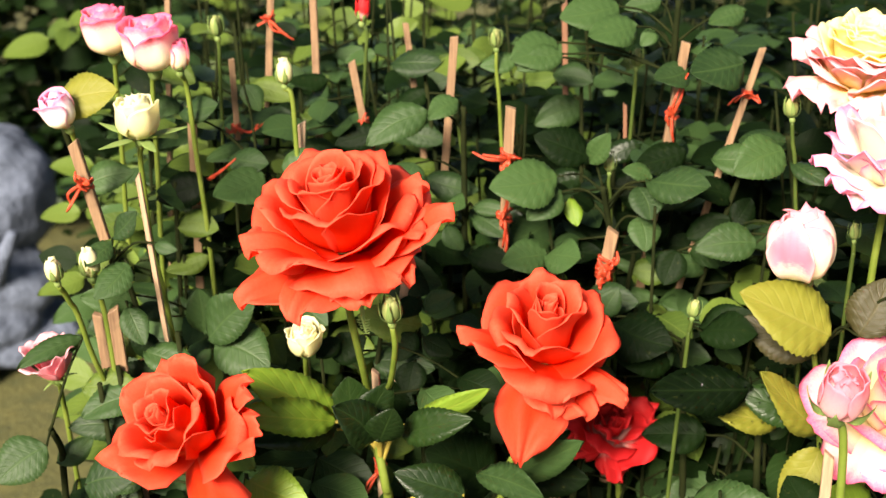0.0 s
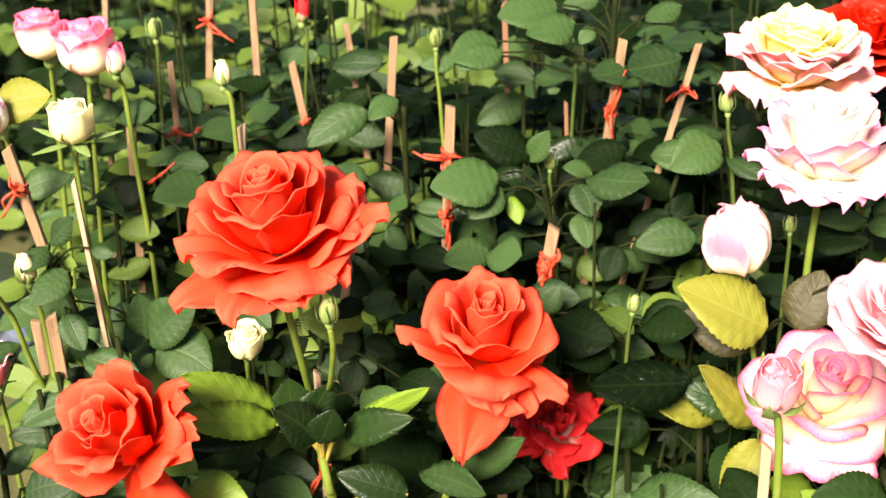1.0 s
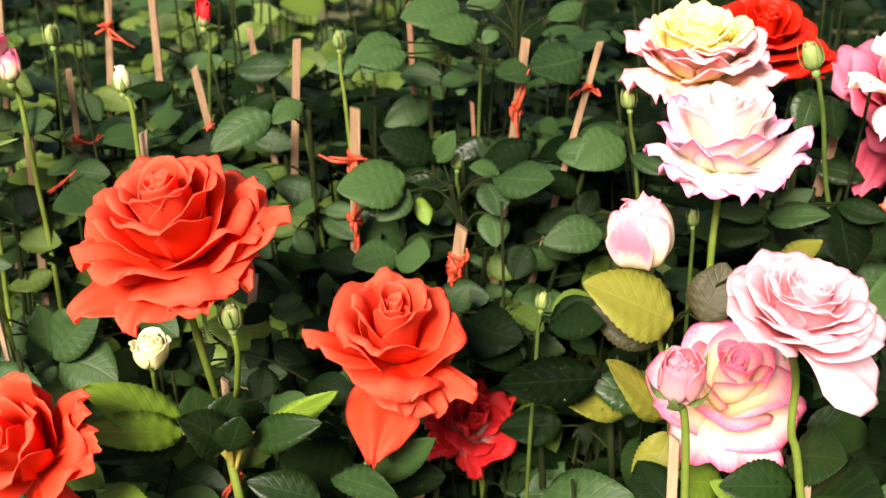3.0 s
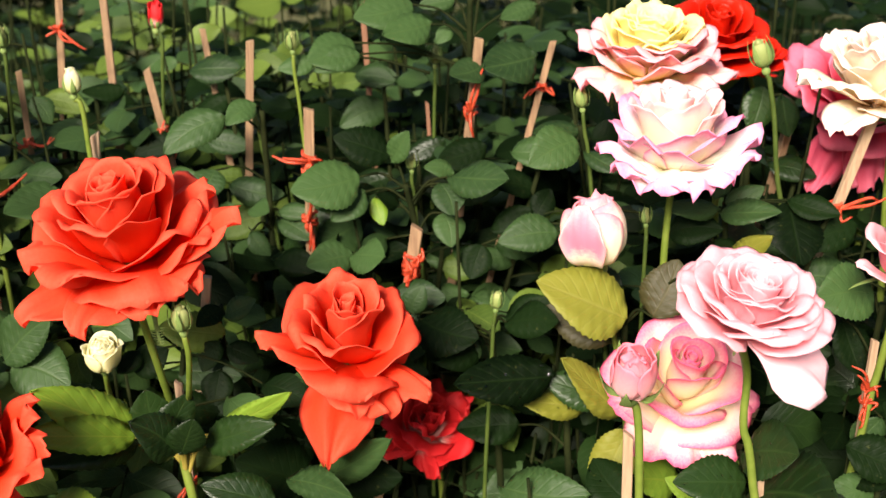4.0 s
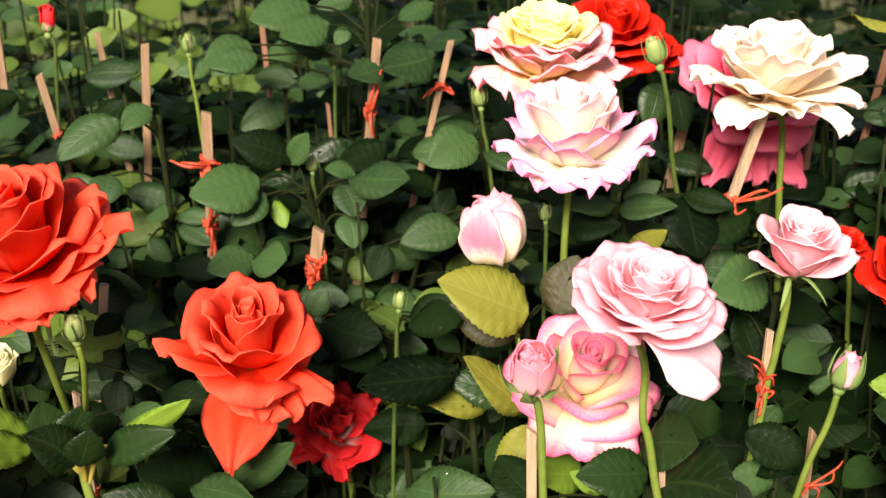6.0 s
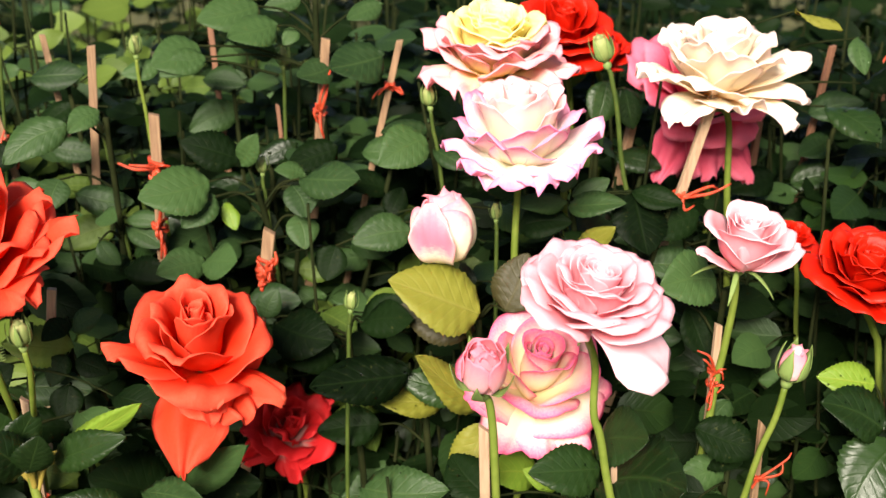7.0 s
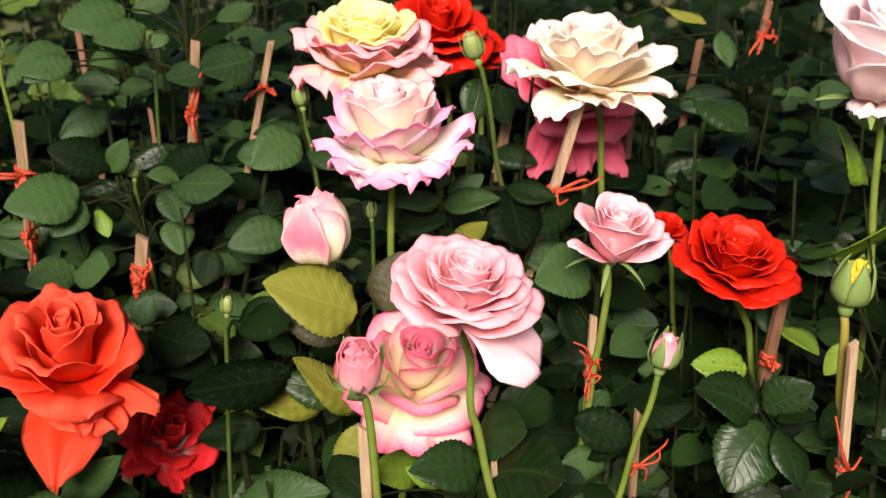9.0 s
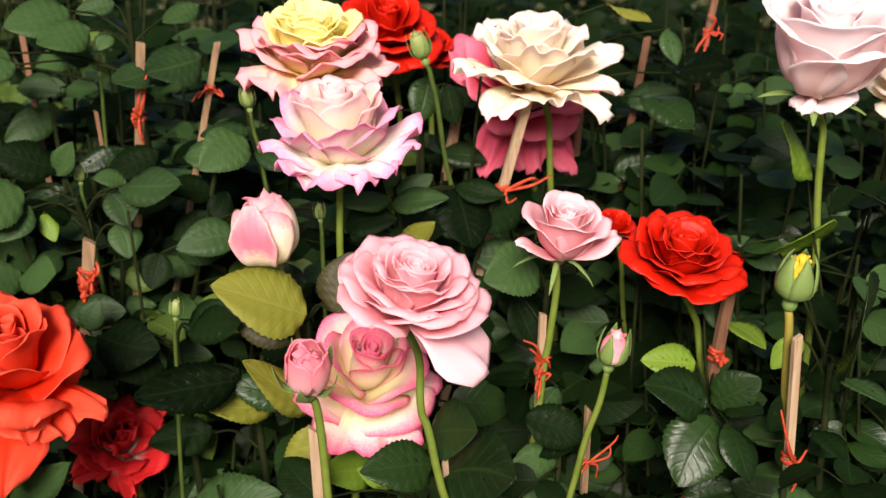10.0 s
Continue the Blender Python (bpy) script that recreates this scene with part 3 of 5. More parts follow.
def stake(top, low, width, ties=(), mat=None, label="split bamboo plant stake among the roses"):
    """A square split-bamboo stake down to the ground; ties are (share of the seen length, tail x, tail z)."""
    top, low = Vector(top), Vector(low)
    run = (low - top) / (top.z - low.z)
    foot = top + run * (top.z + 0.02)
    ob = thing("plant_stake", (foot.x, foot.y, 0), label, "stake", "plant stakes")
    width *= 0.80
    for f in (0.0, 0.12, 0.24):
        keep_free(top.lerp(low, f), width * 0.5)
    bm = bmesh.new()
    rings = []
    n = 9
    twist = stake_rng.uniform(-0.3, 0.3)
    for i in range(n + 1):
        f = i / n
        q = top.lerp(foot, f) - ob.location
        w = width * 0.5 * (1 + stake_rng.uniform(-0.06, 0.06))
        bow = 0.002 * math.sin(3 * f + twist)
        cut = stake_rng.uniform(-0.003, 0.003) if i == 0 else 0
        rings.append([bm.verts.new(q + Vector((w * sx * math.cos(twist) - w * 0.8 * sy * math.sin(twist) + bow, w * sx * math.sin(twist) + w * 0.8 * sy * math.cos(twist), cut * sx))) for sx, sy in ((-1, -1), (1, -1), (1, 1), (-1, 1))])
    for a, b in zip(rings, rings[1:]):
        for k in range(4):
            bm.faces.new((a[k], b[k], b[(k + 1) % 4], a[(k + 1) % 4]))
    bm.faces.new(rings[0])
    bm.faces.new(rings[-1][::-1])
    bmesh.ops.bevel(bm, geom=[e for e in bm.edges], offset=width * 0.07, segments=1, affect="EDGES")
    part("shaft", bm, mat or WOOD, ob, smooth=False)
    STAKES.append((top, low, foot))
    for share, tx, tz in ties:
        at = top.lerp(low, share) - ob.location
        bm = bmesh.new()
        for k in range(3):
            ring = []
            slope = stake_rng.uniform(-0.5, 0.5)
            for a in range(13):
                ang = a * math.tau / 12
                r = width * stake_rng.uniform(0.62, 0.78)
                ring.append(at + Vector((r * math.cos(ang), r * math.sin(ang), (k - 1) * width * 0.42 + slope * r * math.cos(ang) + stake_rng.uniform(-0.1, 0.1) * width)))
            tube(bm, ring, width * 0.22, width * 0.18, 5)
        knot = at + Vector((stake_rng.uniform(-0.3, 0.3) * width, -width * 0.8, 0))
        v = bmesh.ops.create_icosphere(bm, subdivisions=2, radius=width * 0.30)["verts"]
        for q in v:
            q.co = q.co * (1 + 0.6 * noise.noise(q.co * 900 + Vector((share * 50, 0, 0)))) + knot
        for q in range(5):
            reach = (1.0, 0.9, 0.55, 0.45, 0.3)[q]
            turn = (1, 0.8, -0.6, 0.5, -0.9)[q]
            end = knot + Vector((tx * turn * reach * 1.15, -0.004, tz * reach * (1, 0.75, 0.4, -1.2, -0.6)[q] * 1.15))
            mid = (knot + end) / 2 + Vector((stake_rng.uniform(-0.005, 0.005), -0.004, stake_rng.uniform(-0.005, 0.006)))
            tube(bm, smooth_path([knot, mid, end], 5), width * 0.25, width * 0.12, 5)
        part("tie", bm, TIE, ob, "knotted red plastic string")
    return ob


def shoot(label, path, leaves, thick=0.0022):
    """A leafy rose shoot: a stem down to the ground and leaves (base, tip, tone, width, turn) on stalks of their own."""
    ob = thing("rose_shoot", (path[-1][0], path[-1][1], 0), label, "rose shoot", "leafy rose shoots")
    stem_to(ob, path, thick, thick * 1.3, CANE if thick < 0.0025 else STEM)
    line = smooth_path(path, 8)
    tones = {"w": LEAF_WET, "d": LEAF_DARK_SHADE, "g": LEAF, "f": LEAF_FRESH, "o": LEAF_OLIVE, "b": LEAF_BROWN}
    for base, tip, tone, wide, turn in leaves:
        base, tip = Vector(base), Vector(tip)
        face = Vector((0.05 + turn, -0.75, 0.65))
        leaf_at(ob, base, tip, face, tones[tone], wide)
        keep_free((base + tip) / 2, (tip - base).length * 0.30)
        near = min(line, key=lambda q: (q + Vector((0, 0, 0.02)) - base).length)
        if (near - base).length > 0.09:
            near = base + (near - base).normalized() * 0.09
        mid = (near + base) / 2 + Vector((0, 0.004, 0.006))
        bm = bmesh.new()
        bold = thick > 0.0025
        tube(bm, [q - ob.location for q in smooth_path([near, mid, base], 4)], 0.0019 if bold else 0.0011, 0.0013 if bold else 0.0008, 6)
        part("leaf_stalk", bm, RUSSET if bold else CANE, ob)
    return ob


# ---- setting ----
def ground_sheet():
    bm = bmesh.new()
    bmesh.ops.create_grid(bm, x_segments=60, y_segments=60, size=1.0)
    for v in bm.verts:
        v.co.x = math.copysign(abs(v.co.x) ** 3, v.co.x) * 300
        v.co.y = math.copysign(abs(v.co.y) ** 3, v.co.y) * 300 + 2
        v.co.z = 0.012 * noise.noise(Vector((v.co.x * 3, v.co.y * 3, 0)))
    mesh = bpy.data.meshes.new("ground")
    bm.to_mesh(mesh)
    bm.free()
    finish(mesh, GRASS)
    return tagged(new("ground", mesh), "mossy yellow-green grass ground round the rose bed", "ground", kind="structure")


ground_sheet()


def bed_sheet():
    bm = bmesh.new()
    bmesh.ops.create_grid(bm, x_segments=40, y_segments=40, size=1.0)
    for v in bm.verts:
        edge = max(abs(v.co.x), abs(v.co.y)) > 0.99
        x, y = 1.12 + v.co.x * 1.38, 2.35 + v.co.y * 2.0
        v.co = (x, y, -0.02 if edge else 0.035 + 0.012 * noise.noise(Vector((x * 6, y * 6, 3))))
    mesh = bpy.data.meshes.new("planting_bed")
    bm.to_mesh(mesh)
    bm.free()
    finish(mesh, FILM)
    return tagged(new("planting_bed", mesh), "planting bed under crinkled blue-grey plastic film", "bed", kind="structure")


bed_sheet()


# ---- rose bushes behind the blooms ----
def bush(x, y, height, seed, canes=4, nodes=9, size=0.046, spread=0.14, mats=None, low=0.42, joined=False):
    global far_leaves
    far_leaves = [] if joined else None
    rng = random.Random(seed)
    ob = thing("rose_bush", (x, y, 0), "leafy green rose bush with dense dark toothed leaves", "rose bush", "rose bushes")
    # Leaf tones by place: behind and to the right, shade is put into colour.
    mats = mats or ([LEAF_DARK_SHADE, LEAF, LEAF_PALE] if y > 1.15 and x < 0.05 else [LEAF_DARK_SHADE, LEAF_DARK_SHADE, LEAF] if y > 1.12 and x < 0.3 else [LEAF_DARK_SHADE] if y > 1.12 else [LEAF, LEAF_PALE, LEAF_PALE] if x < -0.04 else [LEAF, LEAF_PALE, LEAF, LEAF_DARK_SHADE] if x < 0.06 else [LEAF, LEAF_DARK_SHADE, LEAF, LEAF, LEAF_PALE] if x < 0.24 else [LEAF_DARK_SHADE, LEAF_WET, LEAF_DARK_SHADE, LEAF])
    for c in range(canes):
        ang = rng.uniform(0, math.tau)
        foot = Vector((rng.uniform(-0.03, 0.03), rng.uniform(-0.03, 0.03), 0))
        top = Vector((math.cos(ang) * spread * rng.uniform(0.4, 1), math.sin(ang) * spread * rng.uniform(0.4, 1), height * rng.uniform(0.82, 1.0)))
        mid = foot.lerp(top, 0.5) + Vector((rng.uniform(-0.03, 0.03), rng.uniform(-0.03, 0.03), 0))
        line = smooth_path([foot, mid, top], 8)
        bm = bmesh.new()
        tube(bm, line, 0.0034, 0.0012, 6)
        az = rng.uniform(0, 6)
        for k in range(nodes):
            f = low + (0.98 - low) * (k + rng.uniform(0, 0.6)) / nodes
            at = line[min(int(f * (len(line) - 1)), len(line) - 1)]
            way = Vector((math.cos(az), math.sin(az), rng.uniform(0.0, 0.7)))
            compound(ob, bm, rng, at, way, size * rng.uniform(0.75, 1.15), mats, rng.choice((3, 5, 5)))
            az += 2.4 + rng.uniform(-0.4, 0.4)
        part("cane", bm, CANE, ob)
    if joined:
        join_leaves(ob)
    far_leaves = None
    return ob


def join_leaves(ob):
    """All leaves of a far bush as one mesh of foliage."""
    global far_leaves
    verts, faces, uvs, slots, kinds, count = [], [], [], [], [], 0
    for mesh, m in far_leaves:
        co = np.empty(len(mesh.vertices) * 3)
        mesh.vertices.foreach_get("co", co)
        mm = np.array(m)
        verts.append(co.reshape(-1, 3) @ mm[:3, :3].T + mm[:3, 3])
        idx = np.empty(len(mesh.loops), dtype=int)
        mesh.loops.foreach_get("vertex_index", idx)
        faces.append(idx.reshape(-1, 4) + count)
        uv = np.empty(len(mesh.loops) * 2)
        mesh.uv_layers[0].data.foreach_get("uv", uv)
        uvs.append(uv)
        count += len(mesh.vertices)
        mat = mesh.materials[0]
        if mat not in kinds:
            kinds.append(mat)
        slots += [kinds.index(mat)] * len(mesh.polygons)
    mesh = bpy.data.meshes.new("foliage")
    mesh.from_pydata(np.concatenate(verts).tolist(), [], np.concatenate(faces).tolist())
    mesh.uv_layers.new(name="uv").data.foreach_set("uv", np.concatenate(uvs))
    for mat in kinds[:-1]:
        mesh.materials.append(mat)
    finish(mesh, kinds[-1])
    mesh.polygons.foreach_set("material_index", slots)
    child("foliage", mesh, ob)["kind"] = "stuff"


# ---- blooming roses ----
rose("large coral-red rose in full bloom on a long green stem", (-0.063, 0.698, 1.042), 0.0560, (-0.16, -0.30, 1), CORAL, 3,
     [(-0.060, 0.718, 0.981), (-0.053, 0.729, 0.930), (-0.050, 0.742, 0.900), (-0.046, 0.755, 0.850)], count=24, notch=0.02, ripple=0.07, spin=0.4, tall=1.2, wide=1.05, power=1.5, lip=78, short=0.80, fullness=0.92, heart=0.8, peak=0.8, back=0.12, extra=((-76, 1.0, 0.46, 72, 84, 98, 0.3), (-112, 1.1, 0.46, 74, 88, 104, 0.35), (-146, 1.26, 0.45, 74, 84, 100, 0.4), (-48, 1.06, 0.42, 72, 80, 96, 0.4), (-12, 1.30, 0.45, 70, 62, 74, 0.4), (-28, 1.02, 0.50, 68, 62, 78, 0.3), (14, 1.06, 0.50, 64, 54, 70, 0.3), (-165, 1.04, 0.46, 66, 60, 80, 0.3)))
rose("coral-red rose with one long drooping outer petal", (0.065, 0.718, 0.957), 0.0485, (0.02, -0.38, 1), CORAL, 8,
     [(0.061, 0.749, 0.884), (0.050, 0.749, 0.849), (0.041, 0.750, 0.816)], count=18, notch=0.02, ripple=0.075, wide=1.05, spin=1.2, fullness=0.90, tall=1.35, power=2.0, lip=80, short=0.74, heart=0.9, peak=0.9, back=0.16,
     extra=((-106, 1.30, 0.62, 92, 124, 140, 0.8), (-36, 1.2, 0.40, 75, 88, 106, 0.45), (-60, 1.05, 0.40, 74, 88, 108, 0.4), (-84, 0.92, 0.42, 74, 86, 108, 0.3), (-170, 1.16, 0.40, 68, 58, 88, 0.4)))
rose("coral-red rose leaning over, on a slanting green stem", (-0.153, 0.641, 0.933), 0.0438, (-0.42, -0.58, 0.75), CORAL, 12,
     [(-0.139, 0.665, 0.893), (-0.125, 0.678, 0.864), (-0.111, 0.691, 0.829)], count=18, notch=0.03, fullness=0.85, spin=2.0, power=1.9, lip=80, tall=1.35, short=0.70, ripple=0.10, wide=0.98, peak=1.0, back=0.18,
     extra=((-85, 1.4, 0.55, 88, 115, 135, 0.2), (-10, 1.35, 0.44, 75, 62, 70, 0.3), (20, 1.3, 0.42, 70, 56, 66, 0.3)))
rose("small dark crimson rose with pale streaked heart, low in the leaves", (0.128, 0.832, 0.820), 0.0370, (0.15, -0.6, 0.9), CRIMSON, 15,
     [(0.137, 0.860, 0.764), (0.143, 0.869, 0.720)], count=15, notch=0.05, ripple=0.17, fullness=0.85, short=0.85, peak=0.8, back=0.15, extra=((-5, 1.15, 0.4, 70, 60, 76, 0.4), (30, 1.1, 0.4, 66, 56, 70, 0.4), (-150, 1.1, 0.42, 72, 84, 100, 0.4), (-85, 1.0, 0.4, 72, 88, 108, 0.4)))
rose("yellow rose with pink-edged outer petals, wide open", (0.290, 0.856, 1.096), 0.0485, (0.0, -0.16, 1), YELLOW_PINK, 21,
     [(0.318, 0.845, 1.045), (0.331, 0.825, 1.014), (0.335, 0.820, 0.969)], shown=3, count=46, fullness=0.78, ripple=0.09, heart=0.0, power=1.5, tall=1.1, inner=YELLOW_HEART, short=0.80, notch=0.03, lip=40, peak=0.3, extra=((-20, 1.18, 0.46, 70, 82, 92, 0.25), (-160, 1.22, 0.48, 70, 82, 94, 0.25), (-128, 1.10, 0.46, 70, 84, 98, 0.25), (-90, 1.02, 0.46, 70, 86, 102, 0.25), (-55, 1.10, 0.46, 70, 84, 98, 0.25)))
rose("white rose flushed pink at the petal edges, wide open", (0.279, 0.758, 1.062), 0.0478, (-0.04, -0.04, 1), WHITE_PINK, 24,
     [(0.282, 0.768, 1.011), (0.281, 0.768, 0.970), (0.283, 0.768, 0.916)], count=24, inner=WHITE_HEART, ripple=0.07, notch=0.012, tall=1.2, power=1.4, short=0.86, lip=24, fullness=0.72, heart=0.5, wide=0.95, peak=1.0, back=0.10, extra=((-60, 1.0, 0.48, 66, 84, 98, 0.25), (-92, 0.98, 0.48, 66, 88, 106, 0.25), (-126, 1.02, 0.48, 66, 86, 100, 0.25), (-12, 1.16, 0.46, 66, 64, 70, 0.35), (-34, 1.12, 0.44, 66, 72, 82, 0.35), (-168, 1.14, 0.46, 66, 64, 70, 0.35), (-148, 1.06, 0.44, 66, 76, 90, 0.35)))
rose("pink rose with many thin petals and one pale hanging petal", (0.274, 0.594, 1.020), 0.0404, (0.10, -0.26, 1), PINK, 31,
     [(0.290, 0.630, 0.956), (0.291, 0.630, 0.922), (0.299, 0.627, 0.885)], count=44, fullness=0.88, tall=1.12, ripple=0.045, notch=0.015, heart=0.5, power=1.75, short=0.60, lip=48, peak=0.3, back=0.05, hang=HANGING,
     extra=((-32, 1.34, 0.86, 80, 112, 142),))
rose("cream rose with deep pink petal rims", (0.281, 0.709, 0.915), 0.0485, (0.06, -0.52, 1), CREAM_PINK, 35,
     [(0.288, 0.738, 0.851), (0.281, 0.740, 0.809)], count=15, ripple=0.04, tall=1.2, power=2.1, short=0.74, lip=50, wide=1.1, heart=0.8, peak=0.6, back=0.12, extra=((-68, 1.16, 0.55, 76, 90, 106, 0.35), (-125, 1.12, 0.5, 76, 90, 106, 0.35), (-15, 1.05, 0.5, 70, 78, 92, 0.4), (-97, 1.08, 0.5, 74, 88, 104, 0.3), (-165, 1.0, 0.5, 70, 76, 90, 0.4)))
rose("small pink rose with upright cupped petals", (0.402, 0.672, 1.006), 0.0335, (0.05, -0.30, 1), PALE_PINK, 41,
     [(0.403, 0.682, 0.961), (0.400, 0.684, 0.924), (0.396, 0.686, 0.881)], count=18, fullness=0.66, tall=1.3, power=2.2, short=0.66, lip=52, ripple=0.035, wide=1.1, peak=0.5, back=0.10, lean=(70, 120, 150), sepal_length=0.85,
     extra=((-168, 1.12, 0.42, 70, 56, 82, 0.5), (-12, 1.12, 0.46, 70, 60, 86, 0.4)))
rose("bright red rose beaded with water drops", (0.490, 0.670, 0.982), 0.0413, (0.05, -0.30, 1), RED, 44,
     [(0.508, 0.682, 0.929), (0.520, 0.686, 0.891)], count=34, ripple=0.08, notch=0.02, power=1.6, short=0.6, lip=46, peak=0.6, back=0.08)
rose("peach-cream rose with loose open petals", (0.433, 0.793, 1.090), 0.0500, (0.0, -0.12, 1), PEACH, 47,
     [(0.455, 0.816, 1.043), (0.463, 0.823, 0.987)], count=20, ripple=0.08, notch=0.014, heart=0.0, fullness=0.72, tall=1.15, power=1.2, short=0.84, peak=0.5, back=0.04, lip=22, wide=0.95,
     extra=((-4, 1.35, 0.46, 66, 66, 72, 0.4), (-28, 1.28, 0.40, 70, 84, 98, 0.4), (-52, 1.25, 0.38, 70, 94, 116, 0.4), (-95, 1.0, 0.55, 76, 78, 54, 0.1), (-140, 1.25, 0.42, 70, 90, 110, 0.3), (-170, 1.3, 0.50, 66, 66, 74, 0.3)))
rose("deep pink rose half hidden behind a paler one", (0.472, 0.896, 1.052), 0.0585, (0.05, -0.5, 1), ROSE_PINK, 51,
     [(0.492, 0.920, 0.962), (0.496, 0.918, 0.912)], count=18, ripple=0.11, notch=0.04, point=0.4, extra=((-62, 1.35, 0.30, 88, 122, 140, 0.3), (-95, 1.15, 0.30, 88, 118, 140, 0.2), (-128, 1.3, 0.32, 88, 118, 135, 0.4)))
rose("bright red rose at the back of the bed", (0.391, 1.003, 1.075), 0.0455, (0.0, -0.5, 1), RED, 55,
     [(0.407, 1.029, 1.016), (0.412, 1.027, 0.937)], count=26)
rose("bright red rose at the back of the bed", (0.438, 1.029, 1.047), 0.0311, (0.2, -0.4, 1), RED, 57,
     [(0.446, 1.047, 0.998), (0.447, 1.047, 0.927)], count=18)
rose("pale blush-pink rose with a tight high heart", (0.573, 0.657, 1.112), 0.0667, (-0.03, -0.30, 1), BLUSH, 61,
     [(0.591, 0.674, 1.058), (0.593, 0.673, 1.018)], count=15, fullness=0.66, tall=1.05, power=2.4, short=0.8, lip=45, ripple=0.035, wide=1.1, extra=((-140, 0.42, 0.16, 74, 84, 100, 0.6), (-70, 0.36, 0.34, 70, 74, 90)))

rose("small red rose tucked behind a pink one", (0.499, 0.781, 0.960), 0.0177, (0.1, -0.4, 1), RED, 63,
     [(0.507, 0.788, 0.934), (0.516, 0.794, 0.888)], count=14, thick=0.002)
rose("peach rose at the far side of the pale one", (0.654, 0.674, 1.079), 0.0268, (-0.1, -0.4, 1), PEACH, 65,
     [(0.671, 0.686, 1.039), (0.675, 0.682, 1.001)], count=16, ripple=0.08)

def hanging_sepal(plant, points):
    """A long pale sepal with a feathered end."""
    bm = bmesh.new()
    line = [Vector(q) - plant.location for q in smooth_path(points, 5)]
    tube(bm, line, 0.0022, 0.0007, 6)
    for k, q in enumerate(line[-6:]):
        for side in (-1, 1):
            tip = q + Vector((side * (0.0042 - 0.0004 * k), -0.001, 0.0008))
            tube(bm, [q, q.lerp(tip, 0.5) + Vector((0, 0, -0.0006)), tip], 0.0007, 0.0003, 5)
    part("sepal", bm, SEPAL, plant, "long pale hanging sepal with a feathered tip")


hanging_sepal(next(o for o in scene.objects if "large coral-red" in o.get("label", "")), ((-0.053, 0.712, 0.994), (-0.050, 0.708, 0.978), (-0.049, 0.705, 0.970), (-0.047, 0.703, 0.962)))

# ---- buds ----
bud("small dark red bud low among wet leaves", (0.537, 0.675, 0.857), 0.0193, (0.5, -0.3, 1), CRIMSON, 69,
    [(0.541, 0.684, 0.833), (0.541, 0.684, 0.800)], cover=0.7, loose=0.2)
bud("pink and cream rosebud half open above an olive leaf", (0.229, 0.753, 1.001), 0.0530, (-0.15, -0.2, 1), BUD_PINK, 71,
    [(0.240, 0.760, 0.963), (0.244, 0.759, 0.938)], count=9, girth=0.78, cover=0.40, loose=0.16, cheek=BUD_CHEEK)
bud("small pink rosebud with green sepals", (0.223, 0.633, 0.959), 0.0404, (-0.1, -0.45, 1), PINK_BUD, 73,
    [(0.230, 0.641, 0.928), (0.234, 0.640, 0.870)], count=10, girth=0.62, loose=0.3, thick=0.003, lean=(74, 14, 4), cover=0.8, blade=0.11)
bud("pink rosebud wrapped in green sepals", (0.415, 0.622, 0.947), 0.0296, (0.1, -0.2, 1), PINK_BUD, 75,
    [(0.409, 0.626, 0.906), (0.398, 0.632, 0.851)], girth=0.58, cover=1.0, thick=0.0025, loose=0.08, blade=0.20, lean=(66, -2, -18))
bud("yellow rosebud tightly wrapped in green sepals", (0.488, 0.548, 1.014), 0.0350, (0.05, -0.15, 1), YELLOW, 77,
    [(0.487, 0.549, 0.981), (0.489, 0.548, 0.941), (0.493, 0.544, 0.905)], girth=0.53, cover=1.04, thick=0.003, stem_mat=RUSSET, loose=0.03, blade=0.32, lean=(70, -4, -40))
bud("cream rosebud opening, with spread sepals", (-0.199, 0.794, 1.071), 0.0311, (0.0, -0.2, 1), CREAM, 79,
    [(-0.202, 0.804, 1.036), (-0.200, 0.805, 0.975), (-0.193, 0.806, 0.918)], count=12, girth=0.85, loose=0.34, cover=0.5, lean=(70, 80, 75))
bud("cream rosebud beginning to open", (-0.246, 0.738, 0.988), 0.0185, (-0.1, -0.1, 1), CREAM, 81,
    [(-0.243, 0.749, 0.962), (-0.238, 0.762, 0.923)], cover=0.8, loose=0.12, girth=0.56)
bud("cream rosebud beginning to open", (-0.232, 0.764, 0.982), 0.0229, (-0.05, -0.1, 1), CREAM, 83,
    [(-0.230, 0.775, 0.950), (-0.227, 0.776, 0.903)], cover=0.8, loose=0.12, girth=0.56)
bud("cream rosebud on a straight stem", (-0.119, 0.913, 1.072), 0.0217, (0.0, -0.1, 1), CREAM, 85,
    [(-0.114, 0.913, 1.053), (-0.112, 0.913, 1.009)], cover=0.8, loose=0.12, girth=0.56)
bud("small white rosebud open in frilled petals", (-0.094, 0.766, 0.925), 0.0250, (0.0, -0.3, 1), CREAM, 87,
    [(-0.095, 0.779, 0.896), (-0.101, 0.830, 0.830)], count=14, loose=0.45, girth=0.85, cover=0.4)
bud("pink and cream rosebud beside an olive leaf", (-0.251, 0.800, 1.074), 0.0265, (-0.35, -0.2, 1), WHITE_PINK, 89,
    [(-0.247, 0.811, 1.052), (-0.240, 0.824, 0.992)], count=10, loose=0.4, girth=0.8, cover=0.35)
bud("pink-tipped cream rose half open", (-0.244, 0.906, 1.103), 0.0388, (-0.1, -0.2, 1), CREAM_PINK, 91,
    [(-0.247, 0.927, 1.071), (-0.251, 0.936, 1.011)], count=12, loose=0.42, girth=0.8, cover=0.3)
